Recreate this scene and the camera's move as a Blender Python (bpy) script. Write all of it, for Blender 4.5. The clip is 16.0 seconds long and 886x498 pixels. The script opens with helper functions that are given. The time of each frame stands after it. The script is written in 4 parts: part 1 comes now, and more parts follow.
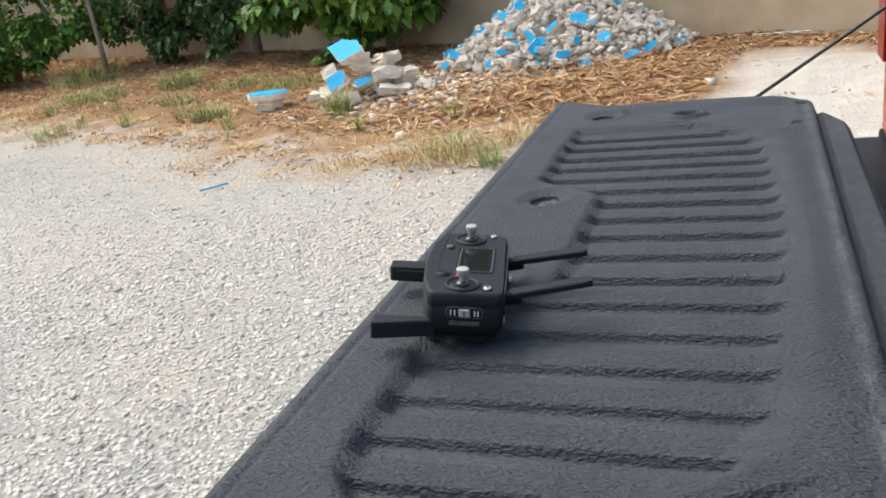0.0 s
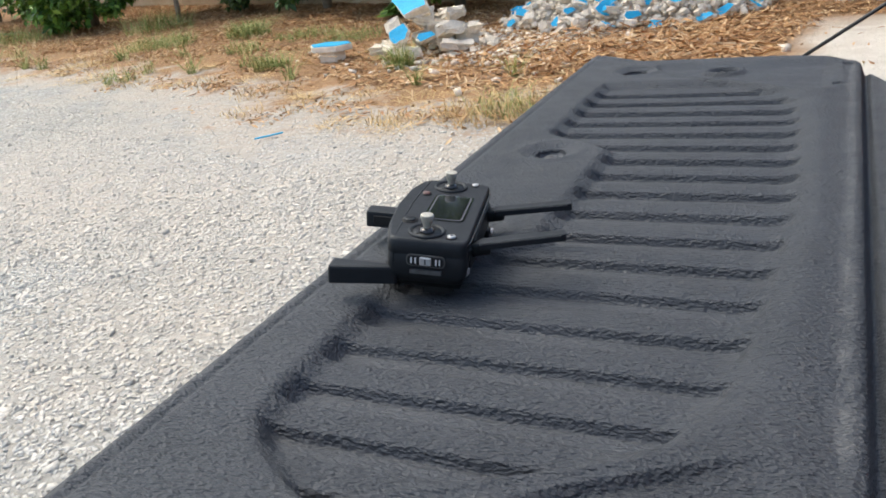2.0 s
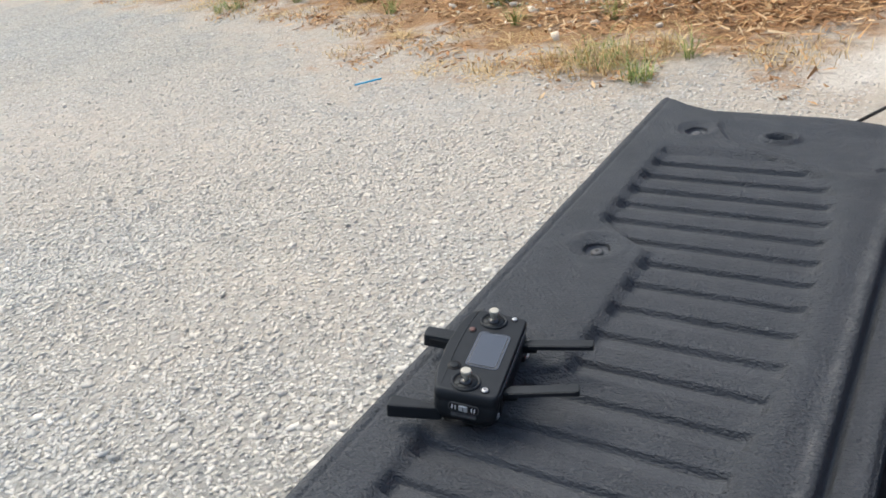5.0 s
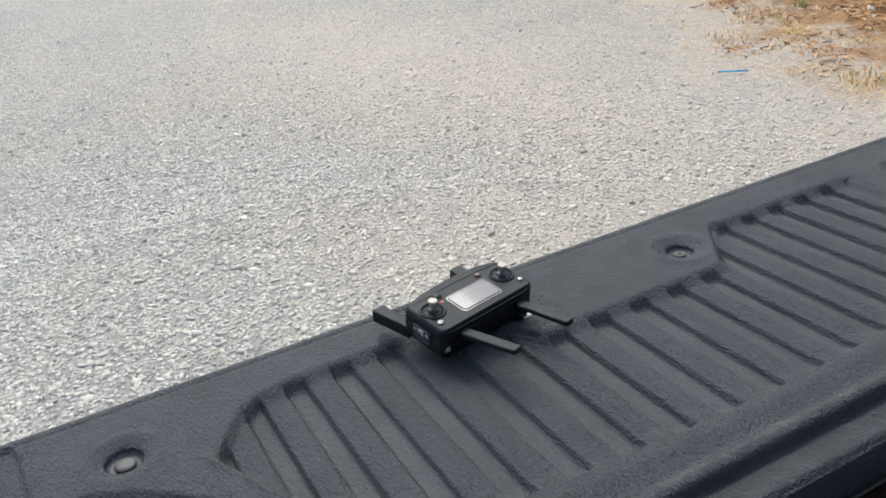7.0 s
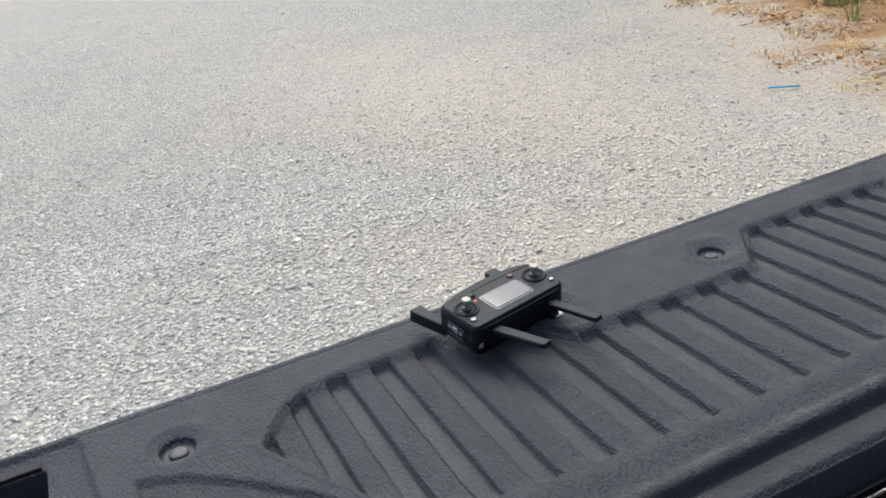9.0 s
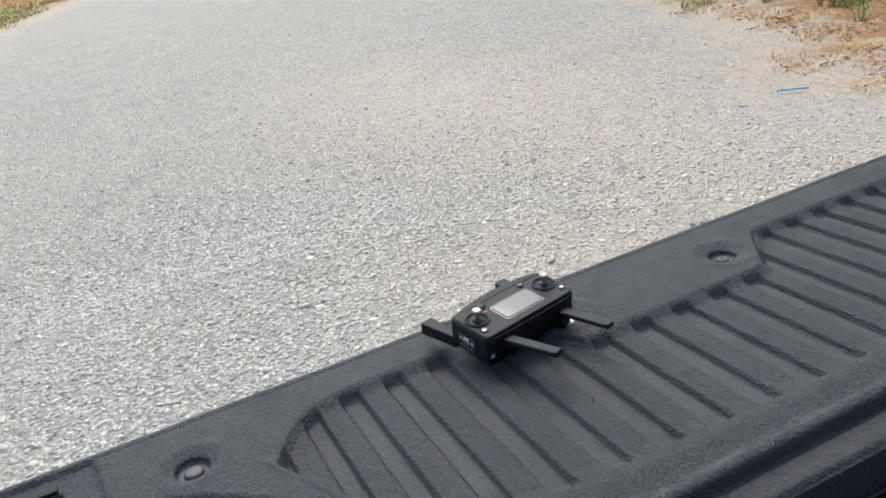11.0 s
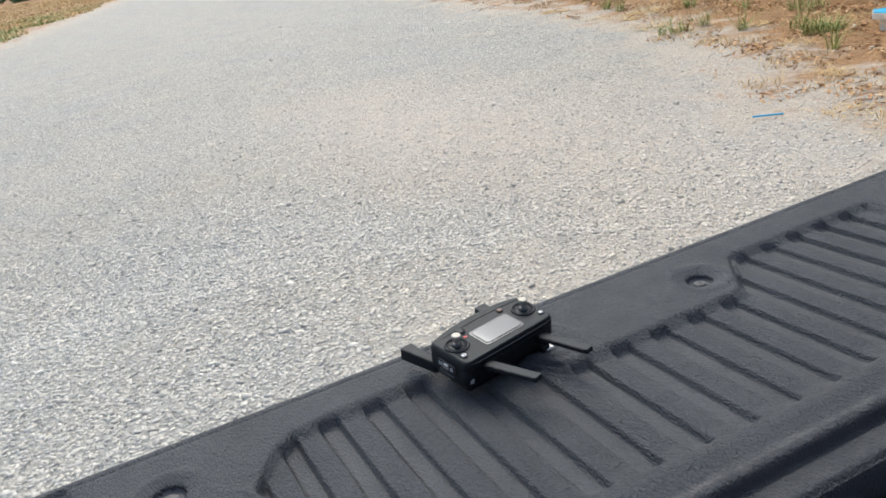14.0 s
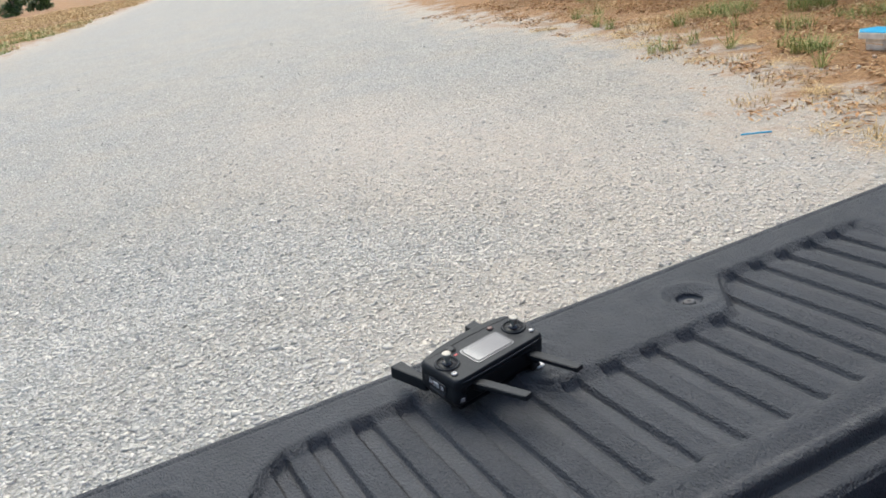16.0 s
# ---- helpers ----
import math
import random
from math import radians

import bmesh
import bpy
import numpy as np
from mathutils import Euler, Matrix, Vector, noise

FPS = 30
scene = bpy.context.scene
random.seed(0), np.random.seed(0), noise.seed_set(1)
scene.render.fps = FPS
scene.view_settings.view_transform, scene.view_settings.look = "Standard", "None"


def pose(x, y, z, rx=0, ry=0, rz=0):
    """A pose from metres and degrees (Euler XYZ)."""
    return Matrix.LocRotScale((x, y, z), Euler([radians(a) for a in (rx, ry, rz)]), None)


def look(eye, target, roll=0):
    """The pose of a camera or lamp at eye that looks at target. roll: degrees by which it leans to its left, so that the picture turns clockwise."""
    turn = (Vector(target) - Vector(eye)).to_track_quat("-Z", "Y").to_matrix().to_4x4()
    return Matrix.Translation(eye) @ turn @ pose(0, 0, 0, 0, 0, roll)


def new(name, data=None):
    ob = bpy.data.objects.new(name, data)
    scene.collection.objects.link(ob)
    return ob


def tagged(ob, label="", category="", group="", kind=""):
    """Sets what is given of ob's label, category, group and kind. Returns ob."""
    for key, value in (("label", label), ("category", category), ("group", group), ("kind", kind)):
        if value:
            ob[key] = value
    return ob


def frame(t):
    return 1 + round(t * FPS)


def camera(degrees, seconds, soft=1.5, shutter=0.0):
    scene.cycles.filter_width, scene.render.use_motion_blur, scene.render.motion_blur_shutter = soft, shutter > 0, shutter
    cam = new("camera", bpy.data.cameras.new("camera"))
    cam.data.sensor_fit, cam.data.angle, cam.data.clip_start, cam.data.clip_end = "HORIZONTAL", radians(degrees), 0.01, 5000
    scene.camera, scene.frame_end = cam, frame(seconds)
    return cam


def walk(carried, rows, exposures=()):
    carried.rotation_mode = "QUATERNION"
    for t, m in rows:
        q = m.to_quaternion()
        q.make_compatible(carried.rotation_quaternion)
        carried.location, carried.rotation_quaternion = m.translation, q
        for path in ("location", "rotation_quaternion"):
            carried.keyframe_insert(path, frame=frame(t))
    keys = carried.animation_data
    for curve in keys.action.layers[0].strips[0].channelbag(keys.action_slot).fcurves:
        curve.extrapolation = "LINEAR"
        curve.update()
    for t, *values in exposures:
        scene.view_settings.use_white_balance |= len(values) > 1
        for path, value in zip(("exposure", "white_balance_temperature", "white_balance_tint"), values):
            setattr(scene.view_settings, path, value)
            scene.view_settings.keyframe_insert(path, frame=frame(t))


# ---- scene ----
cam = camera(55.2, 16.0, soft=1.75)
PATH = [
    (0, (0.366, -0.907, 1.119), (-0.331, 0.837, 0.43), -8.6),
    (0.5, (0.41, -0.851, 1.092), (-0.344, 0.843, 0.343), -8.3),
    (1, (0.422, -0.839, 1.085), (-0.382, 0.827, 0.324), -8.8),
    (1.5, (0.429, -0.842, 1.083), (-0.401, 0.813, 0.326), -8.8),
    (2, (0.431, -0.847, 1.082), (-0.406, 0.806, 0.328), -7.5),
    (2.5, (0.435, -0.851, 1.086), (-0.443, 0.782, 0.337), -7.9),
    (3, (0.436, -0.847, 1.085), (-0.455, 0.781, 0.338), -7.8),
    (5.5, (0.622, -0.835, 1.393), (-0.487, 0.498, 0.396), -8.7),
    (6, (0.76, -0.642, 1.373), (-0.568, 0.463, 0.365), -6.7),
    (6.5, (0.834, -0.621, 1.339), (-0.772, 0.167, 0.444), -8.1),
    (7, (0.892, -0.612, 1.321), (-0.725, 0.173, 0.444), -6.1),
    (7.5, (0.939, -0.616, 1.318), (-0.771, -0.016, 0.472), -9.3),
    (8, (0.955, -0.614, 1.309), (-0.711, 0.097, 0.461), -7.7),
    (8.5, (0.954, -0.615, 1.31), (-0.726, 0.095, 0.488), -8.1),
    (9, (0.954, -0.615, 1.311), (-0.743, 0.072, 0.506), -8.5),
    (11.5, (0.958, -0.609, 1.306), (-0.766, 0.061, 0.544), -11.0),
    (12, (0.957, -0.608, 1.306), (-0.769, 0.068, 0.556), -11.0),
    (12.5, (0.958, -0.609, 1.308), (-0.767, 0.081, 0.567), -10.8),
    (13, (0.96, -0.609, 1.309), (-0.761, 0.099, 0.576), -10.5),
    (13.5, (0.959, -0.61, 1.31), (-0.759, 0.113, 0.582), -10.2),
    (14, (0.959, -0.609, 1.308), (-0.758, 0.117, 0.584), -10.1),
    (14.5, (0.958, -0.608, 1.31), (-0.756, 0.125, 0.585), -9.8),
    (15, (0.959, -0.609, 1.31), (-0.755, 0.127, 0.59), -9.8),
    (15.5, (0.96, -0.609, 1.31), (-0.757, 0.136, 0.606), -9.7),
    (16, (0.96, -0.609, 1.311), (-0.757, 0.148, 0.618), -9.7),
]
EXPOSURES = [(0.0, 0.74, 6500, 5.0), (3.0, 0.74, 6500, 5.0), (6.0, 0.50, 6500, 5.0), (16.0, 0.50, 6500, 5.0)]
walk(cam, [(t, look(eye, target, roll)) for t, eye, target, roll in PATH], EXPOSURES)

# ---- light ----
world = bpy.data.worlds.new("sky")
scene.world = world
world.use_nodes = True
wn, wl = world.node_tree.nodes, world.node_tree.links
wn.clear()
sky = wn.new("ShaderNodeTexSky")
sky.sky_type = "NISHITA"
sky.sun_disc = False
sky.sun_elevation = radians(58)
sky.sun_rotation = radians(-72)
sky.air_density, sky.dust_density, sky.ozone_density = 1.0, 4.0, 1.0
sky_bg = wn.new("ShaderNodeBackground")
sky_bg.inputs["Strength"].default_value = 0.21
sky_out = wn.new("ShaderNodeOutputWorld")
wl.new(sky.outputs[0], sky_bg.inputs[0])
wl.new(sky_bg.outputs[0], sky_out.inputs[0])
sun = new("sun", bpy.data.lights.new("sun", "SUN"))
sun.data.energy, sun.data.angle, sun.data.color = 0.95, radians(40), (1.0, 0.955, 0.88)
sun_from = Vector((math.sin(radians(-72)) * math.cos(radians(58)), math.cos(radians(-72)) * math.cos(radians(58)), math.sin(radians(58))))
sun.matrix_world = look(sun_from * 30, (0, 0, 0))


# ---- helpers of this scene ----
def part(name, bm, material, parent, label=""):
    """One mesh object from a bmesh or a ready mesh, under a thing or a part."""
    if isinstance(bm, bmesh.types.BMesh):
        me = bpy.data.meshes.new(name)
        bm.to_mesh(me)
        bm.free()
    else:
        me = bm
    if material and not me.materials:
        for m in (material if isinstance(material, (list, tuple)) else [material]):
            me.materials.append(m)
    ob = new(name, me)
    ob.parent = parent
    if label:
        ob["label"] = label
    return ob


def thing(name, m, label, category, group="", kind=""):
    ob = new(name)
    ob.matrix_world = m
    ob.empty_display_size = 0.05
    return tagged(ob, label, category, group, kind)


def mesh_of(name, verts, faces, smooth=False):
    me = bpy.data.meshes.new(name)
    me.from_pydata([tuple(v) for v in verts], [], faces)
    me.update()
    if smooth:
        me.shade_smooth()
    return me


def tri_mesh(name, verts, tris):
    """A quick mesh from arrays of corners and triangles."""
    me = bpy.data.meshes.new(name)
    verts, tris = np.asarray(verts, np.float32), np.asarray(tris, np.int32)
    me.vertices.add(len(verts))
    me.vertices.foreach_set("co", verts.ravel())
    me.loops.add(tris.size)
    me.loops.foreach_set("vertex_index", tris.ravel())
    me.polygons.add(len(tris))
    me.polygons.foreach_set("loop_start", np.arange(0, tris.size, 3, dtype=np.int32))
    me.polygons.foreach_set("loop_total", np.full(len(tris), 3, np.int32))
    me.update(calc_edges=True)
    me.validate()
    return me


def box(sx, sy, sz, bevel=0.0, segments=2, at=(0, 0, 0)):
    bm = bmesh.new()
    bmesh.ops.create_cube(bm, size=1.0)
    bmesh.ops.scale(bm, vec=(sx, sy, sz), verts=bm.verts)
    if bevel:
        bmesh.ops.bevel(bm, geom=bm.edges[:], offset=bevel, segments=segments, affect="EDGES", profile=0.6)
    bmesh.ops.translate(bm, vec=at, verts=bm.verts)
    return bm


def smooth(bm):
    for f in bm.faces:
        f.smooth = True
    return bm


def lathe(profile, n=24, at=(0, 0, 0)):
    """A turned solid from rows of radius and height."""
    bm = bmesh.new()
    rings = []
    for r, z in profile:
        rings.append([bm.verts.new((at[0] + r * math.cos(2 * math.pi * i / n), at[1] + r * math.sin(2 * math.pi * i / n), at[2] + z)) for i in range(n)])
    for a, b in zip(rings, rings[1:]):
        for i in range(n):
            bm.faces.new((a[i], a[(i + 1) % n], b[(i + 1) % n], b[i]))
    bm.faces.new(rings[0][::-1])
    bm.faces.new(rings[-1])
    return smooth(bm)


def prism(outline, z0, z1, bevel=0.0, segments=2):
    """An upright solid over an outline of x, y."""
    bm = bmesh.new()
    low = [bm.verts.new((x, y, z0)) for x, y in outline]
    top = [bm.verts.new((x, y, z1)) for x, y in outline]
    n = len(outline)
    bm.faces.new(low[::-1])
    cap = bm.faces.new(top)
    for i in range(n):
        bm.faces.new((low[i], low[(i + 1) % n], top[(i + 1) % n], top[i]))
    bmesh.ops.recalc_face_normals(bm, faces=bm.faces)
    if bevel:
        bmesh.ops.bevel(bm, geom=list(cap.edges), offset=bevel, segments=segments, affect="EDGES", profile=0.6)
    return bm


def rod(points, radius, n=8):
    """A round bar along points, with a radius or one for each point."""
    bm = bmesh.new()
    points = [Vector(p) for p in points]
    radii = radius if isinstance(radius, (list, tuple)) else [radius] * len(points)
    rings = []
    for i, p in enumerate(points):
        along = (points[min(i + 1, len(points) - 1)] - points[max(i - 1, 0)]).normalized()
        side = along.cross(Vector((0.31, 0.17, 0.93))).normalized()
        up = side.cross(along)
        rings.append([bm.verts.new(p + radii[i] * (math.cos(2 * math.pi * k / n) * side + math.sin(2 * math.pi * k / n) * up)) for k in range(n)])
    for a, b in zip(rings, rings[1:]):
        for k in range(n):
            bm.faces.new((a[k], a[(k + 1) % n], b[(k + 1) % n], b[k]))
    bm.faces.new(rings[0][::-1])
    bm.faces.new(rings[-1])
    bmesh.ops.recalc_face_normals(bm, faces=bm.faces)
    return smooth(bm)


# ---- materials ----
class Mat:
    """Short words for building a node material."""

    def __init__(self, name, rough=0.6, metallic=0.0, specular=0.5):
        self.m = bpy.data.materials.new(name)
        self.m.use_nodes = True
        self.n, self.l = self.m.node_tree.nodes, self.m.node_tree.links
        self.b = self.n["Principled BSDF"]
        self.b.inputs["Roughness"].default_value = rough
        self.b.inputs["Metallic"].default_value = metallic
        self.b.inputs["Specular IOR Level"].default_value = specular
        self.co = self.n.new("ShaderNodeTexCoord").outputs["Object"]

    def stretch(self, s):
        mp = self.n.new("ShaderNodeMapping")
        mp.inputs["Scale"].default_value = s
        self.l.new(self.co, mp.inputs["Vector"])
        return mp.outputs[0]

    def noise(self, scale, detail=4.0, rough=0.55, co=None):
        t = self.n.new("ShaderNodeTexNoise")
        t.inputs["Scale"].default_value, t.inputs["Detail"].default_value, t.inputs["Roughness"].default_value = scale, detail, rough
        self.l.new(co or self.co, t.inputs["Vector"])
        return t.outputs["Fac"]

    def voronoi(self, scale, out="Distance", feature="F1", co=None, random=1.0):
        t = self.n.new("ShaderNodeTexVoronoi")
        t.feature = feature
        t.inputs["Scale"].default_value = scale
        t.inputs["Randomness"].default_value = random
        self.l.new(co or self.co, t.inputs["Vector"])
        return t.outputs[out]

    def ramp(self, fac, stops, mode="LINEAR"):
        r = self.n.new("ShaderNodeValToRGB")
        r.color_ramp.interpolation = mode
        while len(r.color_ramp.elements) < len(stops):
            r.color_ramp.elements.new(0.5)
        for e, (p, c) in zip(r.color_ramp.elements, stops):
            e.position = p
            e.color = (*(c if isinstance(c, (tuple, list)) else (c, c, c)), 1)
        self.l.new(fac, r.inputs[0])
        return r.outputs[0]

    def math(self, op, a, b=0.5, clamp=False):
        t = self.n.new("ShaderNodeMath")
        t.operation, t.use_clamp = op, clamp
        for i, v in enumerate((a, b)):
            if isinstance(v, (int, float)):
                t.inputs[i].default_value = v
            else:
                self.l.new(v, t.inputs[i])
        return t.outputs[0]

    def mix(self, fac, a, b, mode="MIX"):
        t = self.n.new("ShaderNodeMix")
        t.data_type, t.blend_type = "RGBA", mode
        for i, v in ((0, fac), (6, a), (7, b)):
            if isinstance(v, (int, float)):
                t.inputs[i].default_value = v
            elif isinstance(v, tuple):
                t.inputs[i].default_value = (*v, 1)
            else:
                self.l.new(v, t.inputs[i])
        return t.outputs[2]

    def attribute(self, name, out="Fac"):
        t = self.n.new("ShaderNodeAttribute")
        t.attribute_name = name
        return t.outputs[out]

    def island(self):
        return self.n.new("ShaderNodeNewGeometry").outputs["Random Per Island"]

    def each(self):
        return self.n.new("ShaderNodeObjectInfo").outputs["Random"]

    def color(self, c):
        if isinstance(c, tuple):
            self.b.inputs["Base Color"].default_value = (*c, 1)
        else:
            self.l.new(c, self.b.inputs["Base Color"])
        return self

    def rough(self, v):
        self.l.new(v, self.b.inputs["Roughness"])
        return self

    def bump(self, height, strength=0.5, distance=0.01):
        t = self.n.new("ShaderNodeBump")
        t.inputs["Strength"].default_value, t.inputs["Distance"].default_value = strength, distance
        self.l.new(height, t.inputs["Height"])
        before = self.b.inputs["Normal"].links
        if before:
            self.l.new(before[0].from_socket, t.inputs["Normal"])
        self.l.new(t.outputs[0], self.b.inputs["Normal"])
        return self


def plain(name, low, high, scale, rough=0.6, metallic=0.0, bump=0.0, bump_scale=300.0, specular=0.5):
    """Two close tones by noise, a broader stain, and a fine grain."""
    m = Mat(name, rough, metallic, specular)
    tone = m.ramp(m.noise(scale, 5), [(0.3, low), (0.7, high)])
    stain = m.ramp(m.noise(scale * 0.17, 3), [(0.3, 0.82), (0.7, 1.0)])
    m.color(m.mix(1.0, tone, stain, "MULTIPLY"))
    m.rough(m.math("ADD", m.math("MULTIPLY", m.noise(scale * 2.3, 3), 0.18), rough - 0.09))
    if bump:
        m.bump(m.noise(bump_scale, 3), bump, 0.002)
    return m.m


def liner_material():
    m = Mat("liner_plastic", 0.5, 0.0, 0.22)
    grain = m.noise(290, 3, 0.6, m.stretch((0.55, 1.25, 1.0)))
    pebble = m.voronoi(400, co=m.stretch((0.6, 1.2, 1.0)))
    tone = m.ramp(m.noise(9, 5), [(0.3, (0.0445, 0.0470, 0.0510)), (0.7, (0.0570, 0.0600, 0.0650))])
    dust = m.ramp(m.noise(38, 8, 0.7), [(0.56, 0.0), (0.80, 1.0)])
    broad = m.ramp(m.noise(5, 3), [(0.40, 0.0), (0.75, 0.6)])
    scuff = m.math("MULTIPLY", m.attribute("scuff"), m.ramp(m.noise(70, 6, 0.75, m.stretch((1.0, 0.5, 1.0))), [(0.42, 0.0), (0.72, 1.0)]))
    specks = m.ramp(m.noise(420, 2), [(0.72, 0.0), (0.76, 0.5)])
    pale = m.math("ADD", m.math("MULTIPLY", dust, broad), m.math("ADD", m.math("MULTIPLY", scuff, 0.9), m.math("MULTIPLY", specks, 0.15)), True)
    m.color(m.mix(m.math("MULTIPLY", pale, 0.55), tone, (0.19, 0.185, 0.175)))
    coarse = m.attribute("grain")
    m.rough(m.math("ADD", m.ramp(m.noise(26, 5), [(0.3, 0.28), (0.7, 0.40)]), m.math("MULTIPLY", coarse, 0.19)))
    m.bump(m.math("MULTIPLY", pebble, coarse), 1.0, 0.0016)
    m.bump(m.math("MULTIPLY", grain, coarse), 1.0, 0.0042)
    m.b.inputs["Specular Tint"].default_value = (0.80, 0.90, 1.0, 1.0)
    return m.m


def gravel_color(m, pick):
    return m.ramp(pick, [(0.0, (0.37, 0.37, 0.358)), (0.12, (0.48, 0.478, 0.453)), (0.5, (0.53, 0.524, 0.488)), (0.78, (0.57, 0.556, 0.508)), (0.94, (0.60, 0.59, 0.55)), (1.0, (0.68, 0.675, 0.64))])


def ground_material():
    m = Mat("ground_earth", 0.9, 0.0, 0.2)
    cell = m.voronoi(46, "Color")
    sep = m.n.new("ShaderNodeSeparateColor")
    m.l.new(cell, sep.inputs[0])
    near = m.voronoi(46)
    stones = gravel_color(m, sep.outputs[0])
    # shade between stones is painted in: colour darkens towards each cell's rim
    gap_shade = m.ramp(near, [(0.35, 0.78), (0.75, 0.62)])
    stones = m.mix(1.0, stones, gap_shade, "MULTIPLY")
    tint = m.ramp(m.noise(0.55, 4), [(0.35, (0.965, 0.965, 0.95)), (0.65, (1.0, 0.965, 0.91))])
    stones = m.mix(1.0, stones, tint, "MULTIPLY")
    # loose, darker and paler drifts of stone at two sizes
    stones = m.mix(1.0, stones, m.ramp(m.noise(15, 7, 0.85), [(0.32, 0.70), (0.50, 0.98), (0.70, 1.14)]), "MULTIPLY")
    stones = m.mix(1.0, stones, m.ramp(m.noise(1.7, 5, 0.7), [(0.30, (0.86, 0.89, 0.915)), (0.65, (1.02, 1.0, 0.97))]), "MULTIPLY")
    dust = m.ramp(m.noise(30, 8, 0.7), [(0.3, (0.43, 0.37, 0.30)), (0.7, (0.55, 0.49, 0.41))])
    dusty = m.math("MULTIPLY", m.attribute("dust"), m.ramp(m.noise(9, 6, 0.65), [(0.30, 0.25), (0.6, 1.0)]), True)
    road = m.mix(dusty, stones, dust)
    sand = m.ramp(m.noise(22, 8, 0.7), [(0.25, (0.30, 0.262, 0.21)), (0.5, (0.42, 0.37, 0.305)), (0.75, (0.51, 0.46, 0.385))])
    litter = m.ramp(m.noise(26, 9, 0.75), [(0.25, (0.11, 0.063, 0.033)), (0.5, (0.30, 0.175, 0.086)), (0.75, (0.47, 0.30, 0.16))])
    edge = m.math("ADD", m.attribute("soil"), m.math("MULTIPLY", m.math("SUBTRACT", m.noise(2.2, 8, 0.7), 0.5), 2.0))
    soil = m.mix(m.ramp(edge, [(0.60, 0.0), (0.92, 1.0)]), sand, litter)
    both = m.mix(m.ramp(edge, [(0.22, 0.0), (0.55, 1.0)]), road, soil)
    pave = m.ramp(m.noise(4, 8, 0.7), [(0.3, (0.45, 0.405, 0.335)), (0.65, (0.60, 0.56, 0.49))])
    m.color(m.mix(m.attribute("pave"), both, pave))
    m.bump(m.noise(45, 8, 0.7), 0.7, 0.02)
    m.bump(near, 0.6, 0.012)
    return m.m


def stone_material():
    m = Mat("gravel_stone", 0.85, 0.0, 0.25)
    pick = m.island()
    col = gravel_color(m, pick)
    tint = m.ramp(m.noise(0.55, 4), [(0.35, (0.965, 0.965, 0.95)), (0.65, (1.0, 0.965, 0.91))])
    grit = m.ramp(m.noise(160, 4), [(0.3, 0.82), (0.7, 1.05)])
    col = m.mix(m.math("MULTIPLY", m.attribute("dust"), 0.6), col, (0.53, 0.475, 0.40))
    m.color(m.mix(1.0, m.mix(1.0, col, tint, "MULTIPLY"), grit, "MULTIPLY"))
    return m.m


def leaf_material(name, stops, rough=0.5):
    m = Mat(name, rough, 0.0, 0.4)
    col = m.ramp(m.island(), stops)
    m.color(m.mix(1.0, col, m.ramp(m.noise(40, 3), [(0.3, 0.8), (0.7, 1.1)]), "MULTIPLY"))
    return m.m


LINER = liner_material()
GROUND = ground_material()
STONE = stone_material()
SHELL = plain("controller_shell", (0.0150, 0.0158, 0.0172), (0.0205, 0.0216, 0.0235), 60, 0.5, 0.0, 0.12, 900, 0.20)
SHELL_DARK = plain("controller_under", (0.006, 0.006, 0.006), (0.010, 0.010, 0.010), 60, 0.45, 0.0, 0.1, 900, 0.25)
RUBBER = plain("rubber", (0.008, 0.008, 0.008), (0.013, 0.013, 0.013), 80, 0.65, 0.0, 0.15, 700, 0.3)
GLOSS_BLACK = plain("gloss_black", (0.015, 0.015, 0.015), (0.03, 0.03, 0.03), 60, 0.12)
STICK = plain("stick_metal", (0.36, 0.34, 0.28), (0.48, 0.455, 0.38), 200, 0.42, 0.15, 0.2, 1200)
SILVER = plain("silver_plastic", (0.42, 0.42, 0.41), (0.52, 0.52, 0.51), 200, 0.35, 0.3)
WHITE_MARK = plain("white_mark", (0.62, 0.62, 0.62), (0.74, 0.74, 0.74), 200, 0.6)
RED_MARK = plain("red_mark", (0.55, 0.05, 0.05), (0.65, 0.07, 0.07), 200, 0.6)
STEEL = plain("screw_steel", (0.30, 0.30, 0.31), (0.46, 0.46, 0.47), 150, 0.38, 0.9)
BLACK_SCREW = plain("black_screw", (0.055, 0.055, 0.057), (0.085, 0.085, 0.087), 150, 0.55, 0.1)
GREY_SCREW = plain("grey_screw", (0.05, 0.05, 0.05), (0.10, 0.10, 0.10), 150, 0.6, 0.1)
RED_PAINT = plain("red_paint", (0.33, 0.022, 0.018), (0.42, 0.03, 0.024), 8, 0.28)
LAMP_RED = plain("tail_lamp_red", (0.28, 0.01, 0.01), (0.40, 0.02, 0.015), 12, 0.15)
BLACK_PLASTIC = plain("black_plastic", (0.006, 0.006, 0.0065), (0.012, 0.012, 0.0125), 30, 0.5, 0.0, 0.3, 500, 0.2)
BED = plain("bed_plastic", (0.004, 0.004, 0.0045), (0.008, 0.008, 0.0085), 20, 0.6, 0.0, 0.4, 400, 0.10)
CABLE = plain("cable_coat", (0.015, 0.015, 0.015), (0.03, 0.028, 0.026), 90, 0.5)
PLASTER = plain("wall_plaster", (0.50, 0.37, 0.22), (0.64, 0.50, 0.33), 3.5, 0.92, 0.0, 0.5, 60)
BARK = plain("bark", (0.22, 0.17, 0.12), (0.40, 0.33, 0.25), 25, 0.9, 0.0, 0.8, 90)
CONCRETE = plain("broken_concrete", (0.66, 0.56, 0.43), (0.90, 0.81, 0.67), 14, 0.92, 0.0, 1.0, 70)
